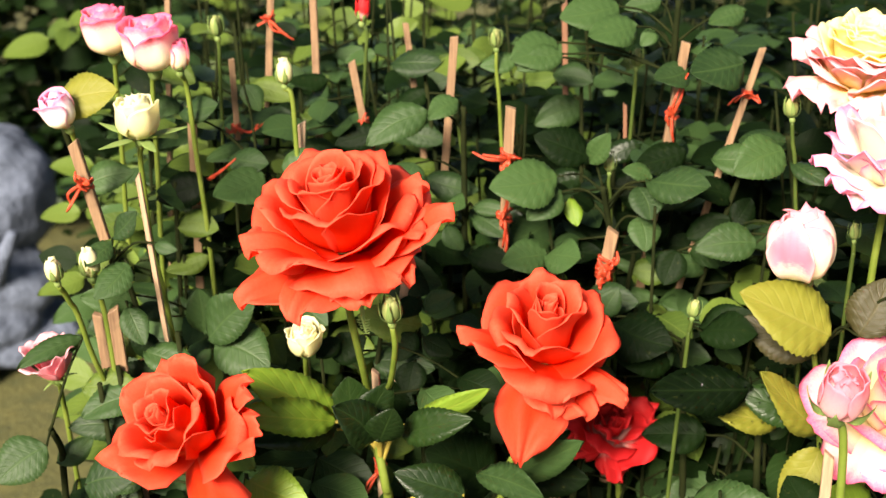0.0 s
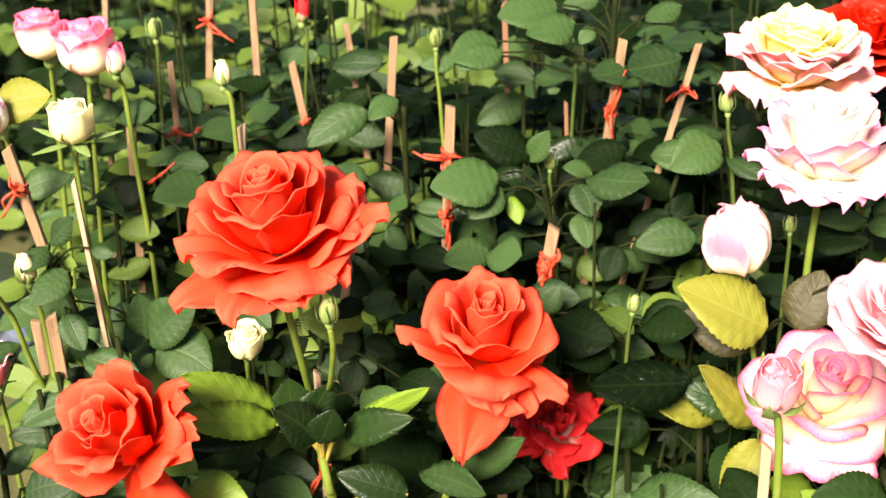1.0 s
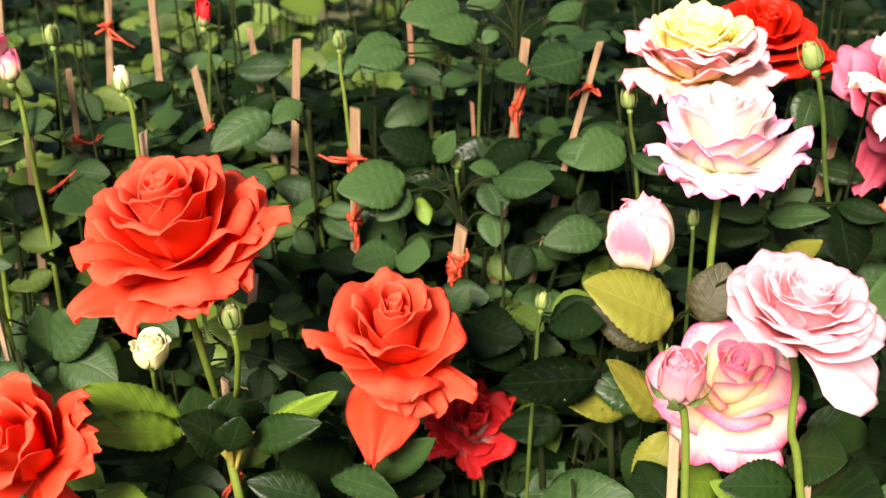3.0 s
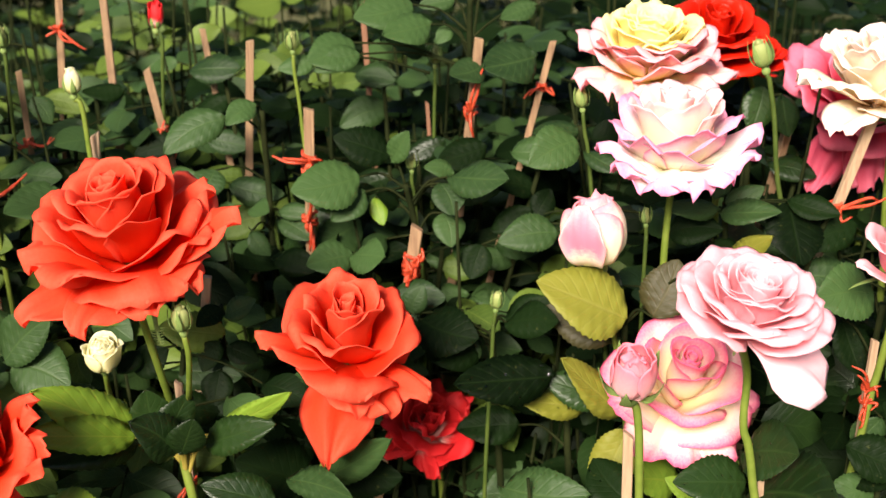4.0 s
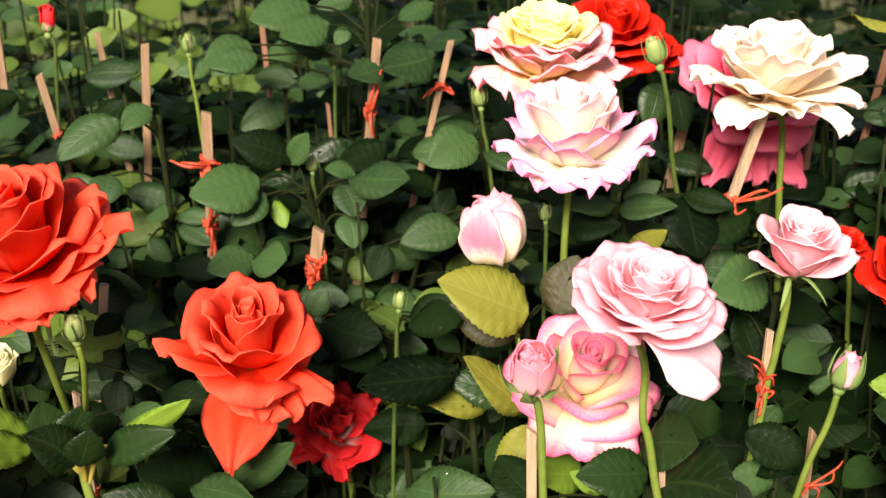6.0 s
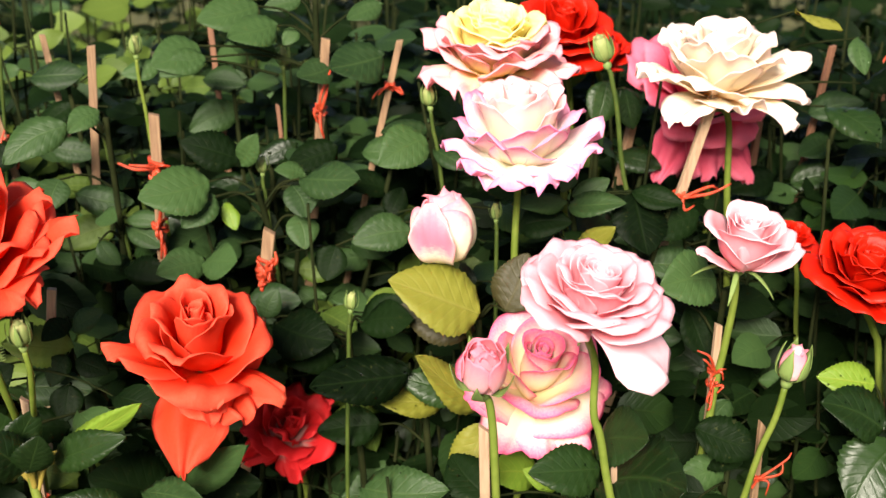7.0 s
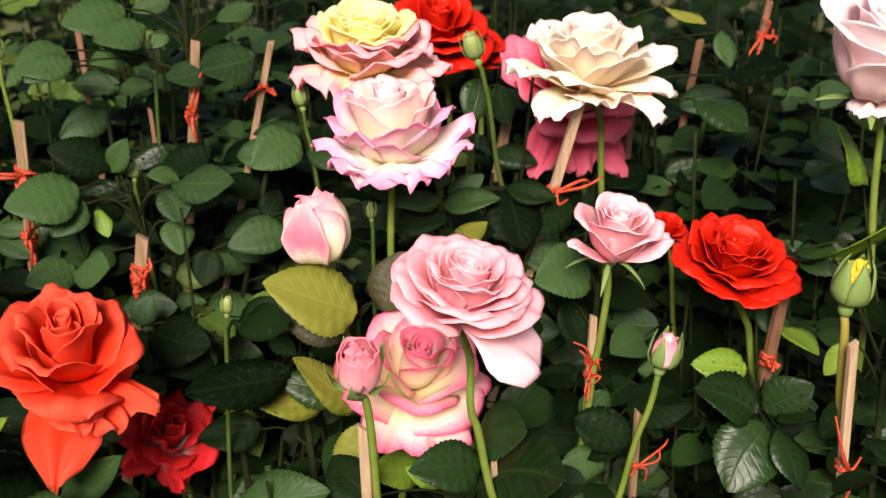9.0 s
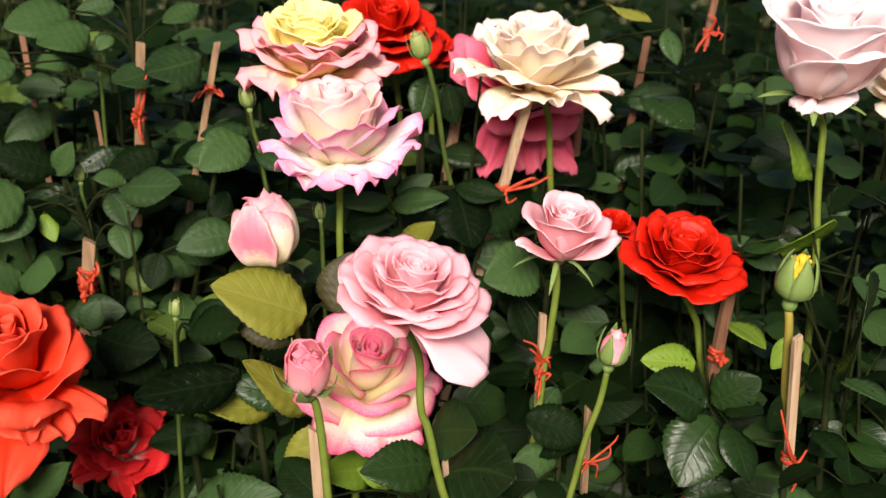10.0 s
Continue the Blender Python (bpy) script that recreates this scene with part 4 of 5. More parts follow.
bud("pink-tipped cream rose half open", (-0.211, 0.894, 1.096), 0.0425, (0.0, -0.3, 1), CREAM_PINK, 93,
    [(-0.217, 0.914, 1.061), (-0.219, 0.913, 0.995)], count=12, loose=0.45, girth=0.85, cover=0.3)
bud("small pink-tipped cream rosebud", (-0.190, 0.889, 1.089), 0.0250, (0.05, -0.2, 1), CREAM_PINK, 95,
    [(-0.189, 0.900, 1.065), (-0.186, 0.900, 1.018)], count=8, girth=0.6, cover=0.5)
rose("pale pink rose low beside the grass, seen from the side", (-0.273, 0.785, 0.897), 0.0245, (-0.15, -0.15, 1), PINK, 97,
     [(-0.278, 0.811, 0.851), (-0.280, 0.821, 0.812)], count=16, ripple=0.08, fullness=0.6, power=1.6, short=0.85, tall=1.35, lip=40, peak=0.5, thick=0.0022)
bud("dark red rosebud at the back", (-0.067, 1.018, 1.097), 0.0229, (0.1, -0.1, 1), CRIMSON, 99,
    [(-0.064, 1.019, 1.077), (-0.067, 1.018, 1.034)], cover=0.6, thick=0.0017, stem_mat=STEM_DARK)
for place, size, foot, seed in (
    ((-0.030, 0.664, 0.997), 0.0205, ((-0.028, 0.670, 0.968), (-0.032, 0.690, 0.935), (-0.038, 0.735, 0.900), (-0.042, 0.765, 0.840)), 101),
    ((0.039, 0.960, 1.087), 0.0174, ((0.040, 0.960, 1.059), (0.044, 0.960, 1.013)), 102),
    ((0.151, 0.979, 1.068), 0.0178, ((0.151, 0.979, 1.041), (0.150, 0.980, 1.003)), 103),
    ((0.124, 0.903, 1.005), 0.0153, ((0.124, 0.903, 0.987), (0.127, 0.902, 0.955)), 104),
    ((0.170, 0.783, 0.942), 0.0153, ((0.168, 0.783, 0.923), (0.167, 0.783, 0.901)), 105),
    ((0.239, 0.847, 1.065), 0.0175, ((0.242, 0.846, 1.040), (0.248, 0.844, 0.999)), 106),
    ((0.009, 0.941, 1.030), 0.0122, ((0.012, 0.941, 1.010), (0.016, 0.941, 0.968)), 107),
    ((0.272, 0.785, 0.998), 0.0138, ((0.273, 0.785, 0.981), (0.273, 0.785, 0.960)), 108),
    ((0.358, 0.824, 1.098), 0.0246, ((0.366, 0.821, 1.074), (0.374, 0.818, 1.023)), 109),
    ((-0.182, 0.993, 1.089), 0.0202, ((-0.181, 0.993, 1.068), (-0.182, 0.993, 1.031)), 110),
):
    bud("closed green rosebud on a thin stem", place, size, Vector(place) - Vector(foot[0]), GREEN_BUD, seed, foot, count=4, cover=1.0, girth=0.52, loose=0.0, thick=0.0021 if seed in (101, 109) else 0.0017, stem_mat=STEM if seed in (101, 102) else STEM_DARK)

# ---- plant stakes ----
stake((-0.245, 0.802, 1.052), (-0.233, 0.805, 0.986), 0.0079, ((0.42, -0.010, -0.016),))
stake((-0.191, 0.920, 1.042), (-0.193, 0.919, 0.979), 0.0077, ((0.95, 0.03, 0.02),))
stake((-0.199, 0.784, 1.035), (-0.192, 0.786, 0.924), 0.0040, mat=WOOD_PALE, label="thin pale bamboo stick beside a cream rosebud")
stake((-0.169, 0.975, 1.066), (-0.168, 0.975, 0.989), 0.0058, ((0.72, 0.022, 0.006),))
stake((-0.109, 0.924, 1.029), (-0.111, 0.924, 0.999), 0.0082, mat=WOOD_PALE)
stake((-0.075, 0.988, 1.061), (-0.065, 0.989, 0.999), 0.0068, ((0.82, 0.006, -0.018),))
stake((0.007, 0.971, 1.085), (-0.002, 0.971, 0.962), 0.0079)
stake((0.049, 0.910, 1.046), (0.044, 0.910, 0.908), 0.0092, ((0.28, -0.024, 0.006), (0.62, 0.0, -0.03)))
stake((0.124, 0.862, 0.967), (0.116, 0.863, 0.914), 0.0099, ((0.5, 0.004, 0.012), (0.65, -0.004, 0.014)))
stake((0.178, 0.924, 1.092), (0.168, 0.926, 0.999), 0.0079, ((0.60, 0.008, 0.030),))
stake((0.232, 0.911, 1.091), (0.212, 0.916, 1.004), 0.0062, ((0.40, -0.014, -0.006),))
stake((0.146, 0.990, 1.026), (0.148, 0.990, 0.989), 0.0041, mat=WOOD_DARK)
stake((0.098, 1.036, 1.099), (0.101, 1.036, 1.035), 0.0056, mat=WOOD_DARK)
stake((-0.109, 1.035, 1.113), (-0.109, 1.035, 1.030), 0.0074)
stake((-0.143, 1.030, 1.111), (-0.150, 1.029, 1.024), 0.0069, ((0.28, 0.018, -0.014),))
stake((-0.227, 1.035, 1.115), (-0.230, 1.034, 1.073), 0.0056)
stake((-0.034, 1.040, 1.081), (-0.030, 1.040, 1.048), 0.0061)
stake((-0.025, 0.800, 0.963), (-0.028, 0.800, 0.942), 0.0074, mat=WOOD_PALE)
stake((-0.236, 0.784, 0.935), (-0.234, 0.784, 0.898), 0.0085)
stake((-0.224, 0.777, 0.942), (-0.222, 0.777, 0.893), 0.0092)
stake((-0.045, 0.754, 0.908), (-0.043, 0.755, 0.813), 0.0064, ((0.80, -0.010, -0.022),), mat=WOOD_PALE)
stake((0.234, 0.668, 0.899), (0.235, 0.668, 0.856), 0.0083, mat=WOOD_PALE)
stake((0.311, 0.643, 0.880), (0.312, 0.643, 0.861), 0.0052, mat=WOOD_PALE)
stake((0.423, 0.775, 1.072), (0.406, 0.783, 0.997), 0.0078, ((0.98, 0.03, 0.008),), mat=WOOD_PALE, label="pale slanting bamboo stake under a peach rose")
stake((0.411, 0.889, 1.024), (0.406, 0.891, 0.992), 0.0089)
stake((0.513, 0.876, 1.036), (0.510, 0.878, 0.969), 0.0072, mat=WOOD_DARK)
stake((0.397, 0.688, 0.943), (0.396, 0.689, 0.881), 0.0060, ((0.55, -0.014, 0.018), (0.7, -0.004, -0.014)), mat=WOOD_PALE)
stake((0.412, 0.646, 0.891), (0.412, 0.647, 0.830), 0.0051, ((0.66, 0.017, 0.017),))
stake((0.522, 0.660, 0.953), (0.516, 0.665, 0.875), 0.0087, ((0.62, -0.006, 0.0),), mat=WOOD_DARK)
stake((0.482, 0.534, 0.983), (0.485, 0.532, 0.894), 0.0063, ((0.88, -0.014, 0.034),), mat=WOOD_PALE, label="pale square bamboo stake beside a yellow rosebud")
stake((0.581, 0.896, 1.072), (0.575, 0.899, 1.020), 0.0065, mat=WOOD_DARK)
stake((0.636, 0.885, 1.103), (0.630, 0.889, 1.047), 0.0064, ((0.5, -0.02, -0.026),), mat=WOOD_DARK)


# ---- stone statue beyond the bed ----
def statue():
    """A grey garden snail: a round shell, a body with a raised head and two feelers, all one mesh."""
    bm = bmesh.new()
    def blob(x, y, z, rx, ry, rz):
        v = bmesh.ops.create_uvsphere(bm, u_segments=28, v_segments=18, radius=1)["verts"]
        bmesh.ops.transform(bm, matrix=Matrix.Translation((x, y, z)) @ Matrix.Diagonal((rx, ry, rz, 1)), verts=v)
    blob(0, 0, 0.42, 0.20, 0.19, 0.20)
    blob(0.02, -0.10, 0.21, 0.19, 0.15, 0.11)
    blob(0.0, -0.16, 0.13, 0.17, 0.13, 0.09)
    blob(0.04, -0.08, 0.06, 0.22, 0.18, 0.07)
    tube(bm, smooth_path([(0.07, -0.20, 0.24), (0.08, -0.23, 0.33), (0.055, -0.23, 0.42)], 6), 0.028, 0.013, 10)
    tube(bm, smooth_path([(0.08, -0.20, 0.24), (0.12, -0.23, 0.32), (0.16, -0.22, 0.40)], 6), 0.028, 0.015, 10)
    tube(bm, smooth_path([(0.04, -0.22, 0.14), (0.05, -0.27, 0.07), (0.04, -0.29, 0.0)], 6), 0.035, 0.03, 10)
    for v in bm.verts:
        v.co += v.normal * (0.016 * noise.noise(v.co * 11) + 0.007 * noise.noise(v.co * 34))
    mesh = bpy.data.meshes.new("statue")
    bm.to_mesh(mesh)
    bm.free()
    finish(mesh, STONE)
    ob = new("statue", mesh)
    ob.location = STATUE_AT
    ob.scale = (0.86, 0.86, 0.86)
    whole = ob.modifiers.new("one_skin", "REMESH")
    whole.mode, whole.voxel_size, whole.use_smooth_shade = "VOXEL", 0.009, True
    return tagged(ob, "weathered grey stone garden statue with a round shell", "statue")


STATUE_AT = Vector((-1.055, 2.60, 0.0))
statue()


# ---- leafy shoots among the blooms ----
shoot("glossy toothed leaves on the coral rose's own shoot", [(-0.041, 0.712, 0.886), (-0.041, 0.709, 0.874), (-0.037, 0.705, 0.850), (-0.035, 0.715, 0.82)], (
    ((-0.067, 0.706, 0.902), (-0.113, 0.670, 0.952), "f", 0.62, -0.1), ((-0.068, 0.700, 0.901), (-0.116, 0.655, 0.936), "f", 0.45, -0.3),
    ((-0.068, 0.711, 0.889), (-0.117, 0.668, 0.909), "w", 0.62, 0.0), ((-0.049, 0.705, 0.889), (-0.059, 0.706, 0.931), "w", 1.1, -0.2),
    ((-0.047, 0.700, 0.892), (-0.033, 0.707, 0.925), "w", 1.2, 0.2), ((-0.042, 0.690, 0.893), (-0.061, 0.671, 0.926), "w", 1.0, 0.0),
    ((-0.040, 0.690, 0.893), (-0.030, 0.679, 0.918), "w", 1.2, 0.3), ((-0.024, 0.710, 0.893), (0.030, 0.692, 0.930), "f", 0.34, 0.3),
    ((-0.026, 0.704, 0.890), (0.010, 0.676, 0.918), "w", 0.6, 0.2), ((0.014, 0.704, 0.844), (-0.027, 0.695, 0.867), "w", 0.8, 0.0)), 0.0028)
shoot("bright green toothed leaves below a coral rose", [(0.047, 0.760, 0.828), (0.038, 0.760, 0.809), (0.034, 0.760, 0.781)], (
    ((0.046, 0.740, 0.836), (0.088, 0.706, 0.883), "g", 0.6, 0.1), ((0.023, 0.721, 0.850), (0.064, 0.678, 0.859), "g", 0.5, 0.0),
    ((0.038, 0.760, 0.819), (-0.006, 0.741, 0.854), "d", 1.2, 0.0), ((0.057, 0.759, 0.820), (0.098, 0.735, 0.836), "d", 1.0, 0.0)))
shoot("bright green toothed leaf beside a coral rose", [(-0.131, 0.708, 0.845), (-0.128, 0.708, 0.830), (-0.128, 0.708, 0.803)], (
    ((-0.123, 0.689, 0.865), (-0.086, 0.665, 0.867), "f", 1.1, 0.1), ((-0.238, 0.720, 0.840), (-0.206, 0.709, 0.853), "g", 1.2, 0.0)))
shoot("broad green leaves on a low shoot", [(-0.160, 0.824, 0.901), (-0.162, 0.834, 0.863), (-0.166, 0.843, 0.829)], (
    ((-0.168, 0.812, 0.902), (-0.132, 0.809, 0.935), "g", 1.0, 0.0), ((-0.173, 0.821, 0.902), (-0.175, 0.821, 0.937), "g", 1.2, 0.0),
    ((-0.163, 0.813, 0.899), (-0.125, 0.790, 0.894), "g", 1.3, 0.0), ((-0.169, 0.822, 0.888), (-0.181, 0.809, 0.879), "g", 1.0, 0.0),
    ((-0.196, 0.816, 0.918), (-0.219, 0.809, 0.926), "g", 1.0, 0.0), ((-0.226, 0.808, 0.940), (-0.230, 0.796, 0.977), "d", 1.0, 0.0)))
shoot("grey-green leaf low beside the grass", [(-0.267, 0.751, 0.864), (-0.266, 0.763, 0.839), (-0.267, 0.762, 0.811)], (
    ((-0.264, 0.731, 0.863), (-0.292, 0.709, 0.851), "g", 1.2, 0.0), ((-0.251, 0.789, 0.913), (-0.283, 0.756, 0.913), "g", 0.6, 0.0),
    ((-0.270, 0.761, 0.831), (-0.247, 0.769, 0.848), "g", 1.0, 0.0)))
shoot("olive fabric-like toothed leaves under a pink bud", [(0.253, 0.756, 0.931), (0.258, 0.765, 0.878), (0.262, 0.764, 0.838)], (
    ((0.248, 0.737, 0.944), (0.194, 0.726, 0.981), "o", 1.0, 0.0), ((0.264, 0.732, 0.947), (0.280, 0.737, 0.984), "b", 1.25, -0.3),
    ((0.252, 0.736, 0.872), (0.204, 0.719, 0.927), "o", 0.65, 0.0), ((0.255, 0.745, 0.855), (0.229, 0.732, 0.819), "o", 1.0, 0.0),
    ((0.253, 0.767, 0.917), (0.206, 0.780, 0.939), "b", 0.9, 0.0), ((0.300, 0.708, 0.996), (0.316, 0.679, 1.022), "o", 0.5, 0.5),
    ((0.290, 0.730, 0.818), (0.252, 0.710, 0.838), "f", 0.9, 0.0), ((0.296, 0.730, 0.822), (0.324, 0.710, 0.845), "f", 0.9, 0.0)))
shoot("dark wet leaf with water drops on a low shoot", [(0.206, 0.753, 0.896), (0.215, 0.761, 0.869), (0.218, 0.760, 0.834)], (
    ((0.200, 0.733, 0.907), (0.131, 0.719, 0.913), "d", 0.72, 0.0), ((0.238, 0.732, 0.888), (0.197, 0.734, 0.906), "w", 0.9, 0.0),
    ((0.228, 0.746, 0.876), (0.173, 0.741, 0.889), "o", 0.6, 0.0), ((0.190, 0.798, 0.833), (0.145, 0.798, 0.835), "d", 1.0, 0.0)))
shoot("green leaves behind the roses", [(0.014, 0.931, 1.040), (0.015, 0.941, 0.987), (0.016, 0.941, 0.939)], (
    ((-0.013, 0.921, 1.038), (-0.057, 0.899, 1.025), "g", 1.0, 0.0), ((0.010, 0.931, 1.044), (-0.011, 0.911, 1.039), "g", 1.0, 0.0),
    ((-0.023, 0.921, 0.998), (-0.031, 0.900, 0.985), "g", 1.3, 0.0), ((0.023, 0.921, 0.956), (0.047, 0.900, 0.948), "g", 1.0, 0.0),
    ((0.001, 0.921, 0.966), (0.016, 0.901, 0.969), "g", 1.0, 0.0), ((0.022, 0.921, 0.963), (0.049, 0.910, 0.964), "g", 0.8, 0.0),
    ((0.001, 0.911, 0.951), (0.015, 0.901, 0.936), "g", 1.2, 0.0)))
shoot("dusky green leaf spray with a small bud", [(0.118, 0.893, 0.990), (0.126, 0.902, 0.955), (0.131, 0.902, 0.917)], (
    ((0.084, 0.897, 0.996), (0.037, 0.870, 1.001), "g", 1.05, 0.0), ((0.088, 0.897, 0.984), (0.062, 0.879, 0.970), "g", 1.2, 0.0),
    ((0.107, 0.895, 1.012), (0.069, 0.888, 1.033), "d", 1.0, 0.0), ((0.108, 0.895, 1.008), (0.119, 0.883, 1.033), "g", 1.0, 0.0),
    ((0.151, 0.888, 0.996), (0.188, 0.850, 1.006), "g", 1.05, 0.0), ((0.155, 0.898, 0.994), (0.135, 0.891, 1.005), "g", 1.1, 0.0),
    ((0.144, 0.889, 0.991), (0.151, 0.868, 0.972), "g", 1.3, 0.0), ((0.146, 0.889, 0.967), (0.150, 0.868, 0.950), "g", 1.3, 0.0),
    ((0.096, 0.906, 0.976), (0.101, 0.895, 0.957), "f", 1.1, 0.0), ((0.113, 0.904, 0.968), (0.099, 0.896, 0.982), "d", 1.0, 0.0)))
shoot("green leaves round a slanting stake", [(0.174, 0.945, 1.119), (0.174, 0.945, 1.081), (0.178, 0.954, 1.029)], (
    ((0.218, 0.905, 1.081), (0.174, 0.884, 1.078), "g", 1.15, 0.0), ((0.181, 0.923, 1.071), (0.153, 0.908, 1.068), "g", 1.1, 0.0),
    ((0.145, 0.950, 1.098), (0.108, 0.925, 1.099), "g", 1.0, 0.0), ((0.132, 0.962, 1.111), (0.089, 0.937, 1.112), "g", 1.0, 0.0),
    ((0.161, 0.958, 1.093), (0.149, 0.949, 1.084), "g", 1.2, 0.0), ((0.086, 0.967, 1.082), (0.053, 0.940, 1.079), "g", 1.2, 0.0),
    ((0.090, 0.957, 1.075), (0.057, 0.939, 1.071), "g", 0.8, 0.0), ((0.056, 0.969, 1.068), (0.028, 0.961, 1.067), "g", 0.9, 0.0),
    ((0.227, 0.954, 1.109), (0.197, 0.940, 1.103), "g", 1.0, 0.0), ((0.167, 0.977, 1.111), (0.138, 0.971, 1.109), "g", 0.9, 0.0)))
shoot("green leaves on a thin shoot", [(-0.145, 0.929, 0.995), (-0.143, 0.939, 0.939), (-0.145, 0.939, 0.900)], (
    ((-0.137, 0.910, 0.991), (-0.172, 0.883, 0.984), "g", 1.1, 0.0), ((-0.166, 0.925, 1.001), (-0.134, 0.910, 1.001), "g", 1.2, 0.0),
    ((-0.157, 0.957, 1.050), (-0.144, 0.949, 1.032), "g", 1.1, 0.0), ((-0.199, 0.918, 1.039), (-0.168, 0.904, 1.049), "g", 1.1, 0.0),
    ((-0.112, 0.913, 0.973), (-0.131, 0.901, 0.986), "g", 1.0, 0.0), ((-0.195, 0.909, 0.976), (-0.217, 0.893, 0.984), "g", 1.2, 0.0)))
shoot("green leaves beside a green bud", [(0.239, 0.847, 1.044), (0.249, 0.855, 1.004), (0.254, 0.853, 0.966)], (
    ((0.237, 0.848, 1.033), (0.202, 0.826, 1.027), "g", 1.1, 0.0), ((0.241, 0.857, 1.036), (0.205, 0.846, 1.041), "g", 0.9, 0.0),
    ((0.243, 0.846, 1.025), (0.264, 0.818, 1.023), "g", 0.8, 0.0), ((0.226, 0.851, 0.962), (0.183, 0.841, 0.964), "g", 0.9, 0.0),
    ((0.212, 0.865, 0.970), (0.225, 0.872, 0.989), "d", 1.2, 0.0), ((0.172, 0.864, 0.950), (0.162, 0.856, 0.926), "d", 1.3, 0.0)))
shoot("dark glossy leaves low among the stakes", [(0.075, 0.868, 0.945), (0.077, 0.878, 0.909), (0.080, 0.877, 0.870)], (
    ((0.075, 0.858, 0.949), (0.043, 0.840, 0.952), "g", 1.2, 0.0), ((0.075, 0.858, 0.949), (0.098, 0.835, 0.955), "g", 1.3, 0.0),
    ((0.019, 0.881, 0.940), (0.049, 0.860, 0.942), "d", 0.9, 0.0)))
shoot("dark glossy leaves round a small green bud", [(0.170, 0.803, 0.908), (0.173, 0.813, 0.881), (0.175, 0.812, 0.848)], (
    ((0.120, 0.812, 0.916), (0.154, 0.776, 0.919), "d", 1.2, 0.0), ((0.113, 0.813, 0.921), (0.122, 0.812, 0.941), "g", 1.2, 0.0),
    ((0.178, 0.791, 0.920), (0.208, 0.762, 0.933), "d", 1.1, 0.0), ((0.179, 0.801, 0.920), (0.207, 0.783, 0.939), "d", 0.8, 0.0),
    ((0.164, 0.804, 0.896), (0.121, 0.792, 0.896), "d", 1.0, 0.0), ((0.158, 0.805, 0.902), (0.146, 0.798, 0.882), "g", 1.2, 0.0)))
shoot("broad wet leaves below a red rose", [(0.511, 0.656, 0.872), (0.518, 0.664, 0.835), (0.519, 0.663, 0.798)], (
    ((0.498, 0.641, 0.877), (0.456, 0.640, 0.905), "w", 1.1, 0.0), ((0.504, 0.636, 0.869), (0.468, 0.613, 0.840), "w", 1.35, 0.0),
    ((0.511, 0.631, 0.868), (0.511, 0.594, 0.850), "w", 1.2, 0.2), ((0.507, 0.646, 0.876), (0.524, 0.622, 0.901), "w", 1.2, 0.2),
    ((0.517, 0.639, 0.876), (0.521, 0.611, 0.888), "w", 1.2, 0.0), ((0.507, 0.671, 0.894), (0.469, 0.672, 0.906), "f", 0.9, 0.0),
    ((0.528, 0.668, 0.924), (0.538, 0.636, 0.924), "f", 0.9, 0.2), ((0.520, 0.686, 0.934), (0.533, 0.665, 0.916), "g", 1.0, 0.0)))
shoot("green leaves below the pink roses", [(0.310, 0.671, 0.865), (0.312, 0.670, 0.844), (0.313, 0.670, 0.813)], (
    ((0.306, 0.662, 0.883), (0.329, 0.631, 0.898), "w", 1.4, 0.0), ((0.305, 0.651, 0.869), (0.260, 0.635, 0.885), "w", 0.9, 0.0),
    ((0.305, 0.651, 0.859), (0.340, 0.594, 0.882), "w", 1.2, 0.0), ((0.292, 0.690, 0.832), (0.270, 0.690, 0.850), "f", 0.8, 0.0),
    ((0.238, 0.672, 0.845), (0.221, 0.697, 0.867), "d", 1.2, 0.0), ((0.162, 0.707, 0.841), (0.206, 0.669, 0.859), "g", 0.9, 0.0)))
shoot("dark leaves behind the white rose", [(0.329, 0.791, 0.998), (0.336, 0.800, 0.960), (0.336, 0.800, 0.920)], (
    ((0.369, 0.777, 1.005), (0.368, 0.745, 0.971), "d", 1.3, 0.0), ((0.322, 0.783, 0.999), (0.281, 0.775, 1.006), "g", 0.7, 0.0),
    ((0.324, 0.783, 0.997), (0.349, 0.753, 1.012), "g", 0.7, 0.0), ((0.329, 0.791, 1.002), (0.352, 0.783, 1.016), "g", 1.0, 0.0),
    ((0.294, 0.802, 0.977), (0.324, 0.783, 0.988), "d", 1.0, 0.0), ((0.368, 0.777, 1.007), (0.396, 0.755, 1.005), "d", 0.9, 0.0),
    ((0.335, 0.800, 1.016), (0.323, 0.793, 1.005), "g", 1.2, 0.0), ((0.325, 0.793, 0.973), (0.344, 0.786, 0.960), "d", 1.1, 0.0)))
shoot("wet leaves below the red roses at the back", [(0.378, 0.880, 1.032), (0.382, 0.889, 1.002), (0.382, 0.889, 0.964)], (
    ((0.377, 0.859, 1.064), (0.365, 0.842, 1.037), "w", 1.1, 0.0), ((0.393, 0.864, 1.057), (0.400, 0.851, 1.029), "w", 1.2, 0.0),
    ((0.540, 0.827, 1.043), (0.559, 0.780, 1.029), "w", 1.0, 0.0), ((0.571, 0.832, 1.058), (0.596, 0.792, 1.072), "d", 1.0, 0.0),
    ((0.565, 0.835, 1.092), (0.563, 0.813, 1.073), "g", 1.1, 0.0), ((0.504, 0.824, 1.117), (0.523, 0.791, 1.107), "o", 0.4, 0.4)))
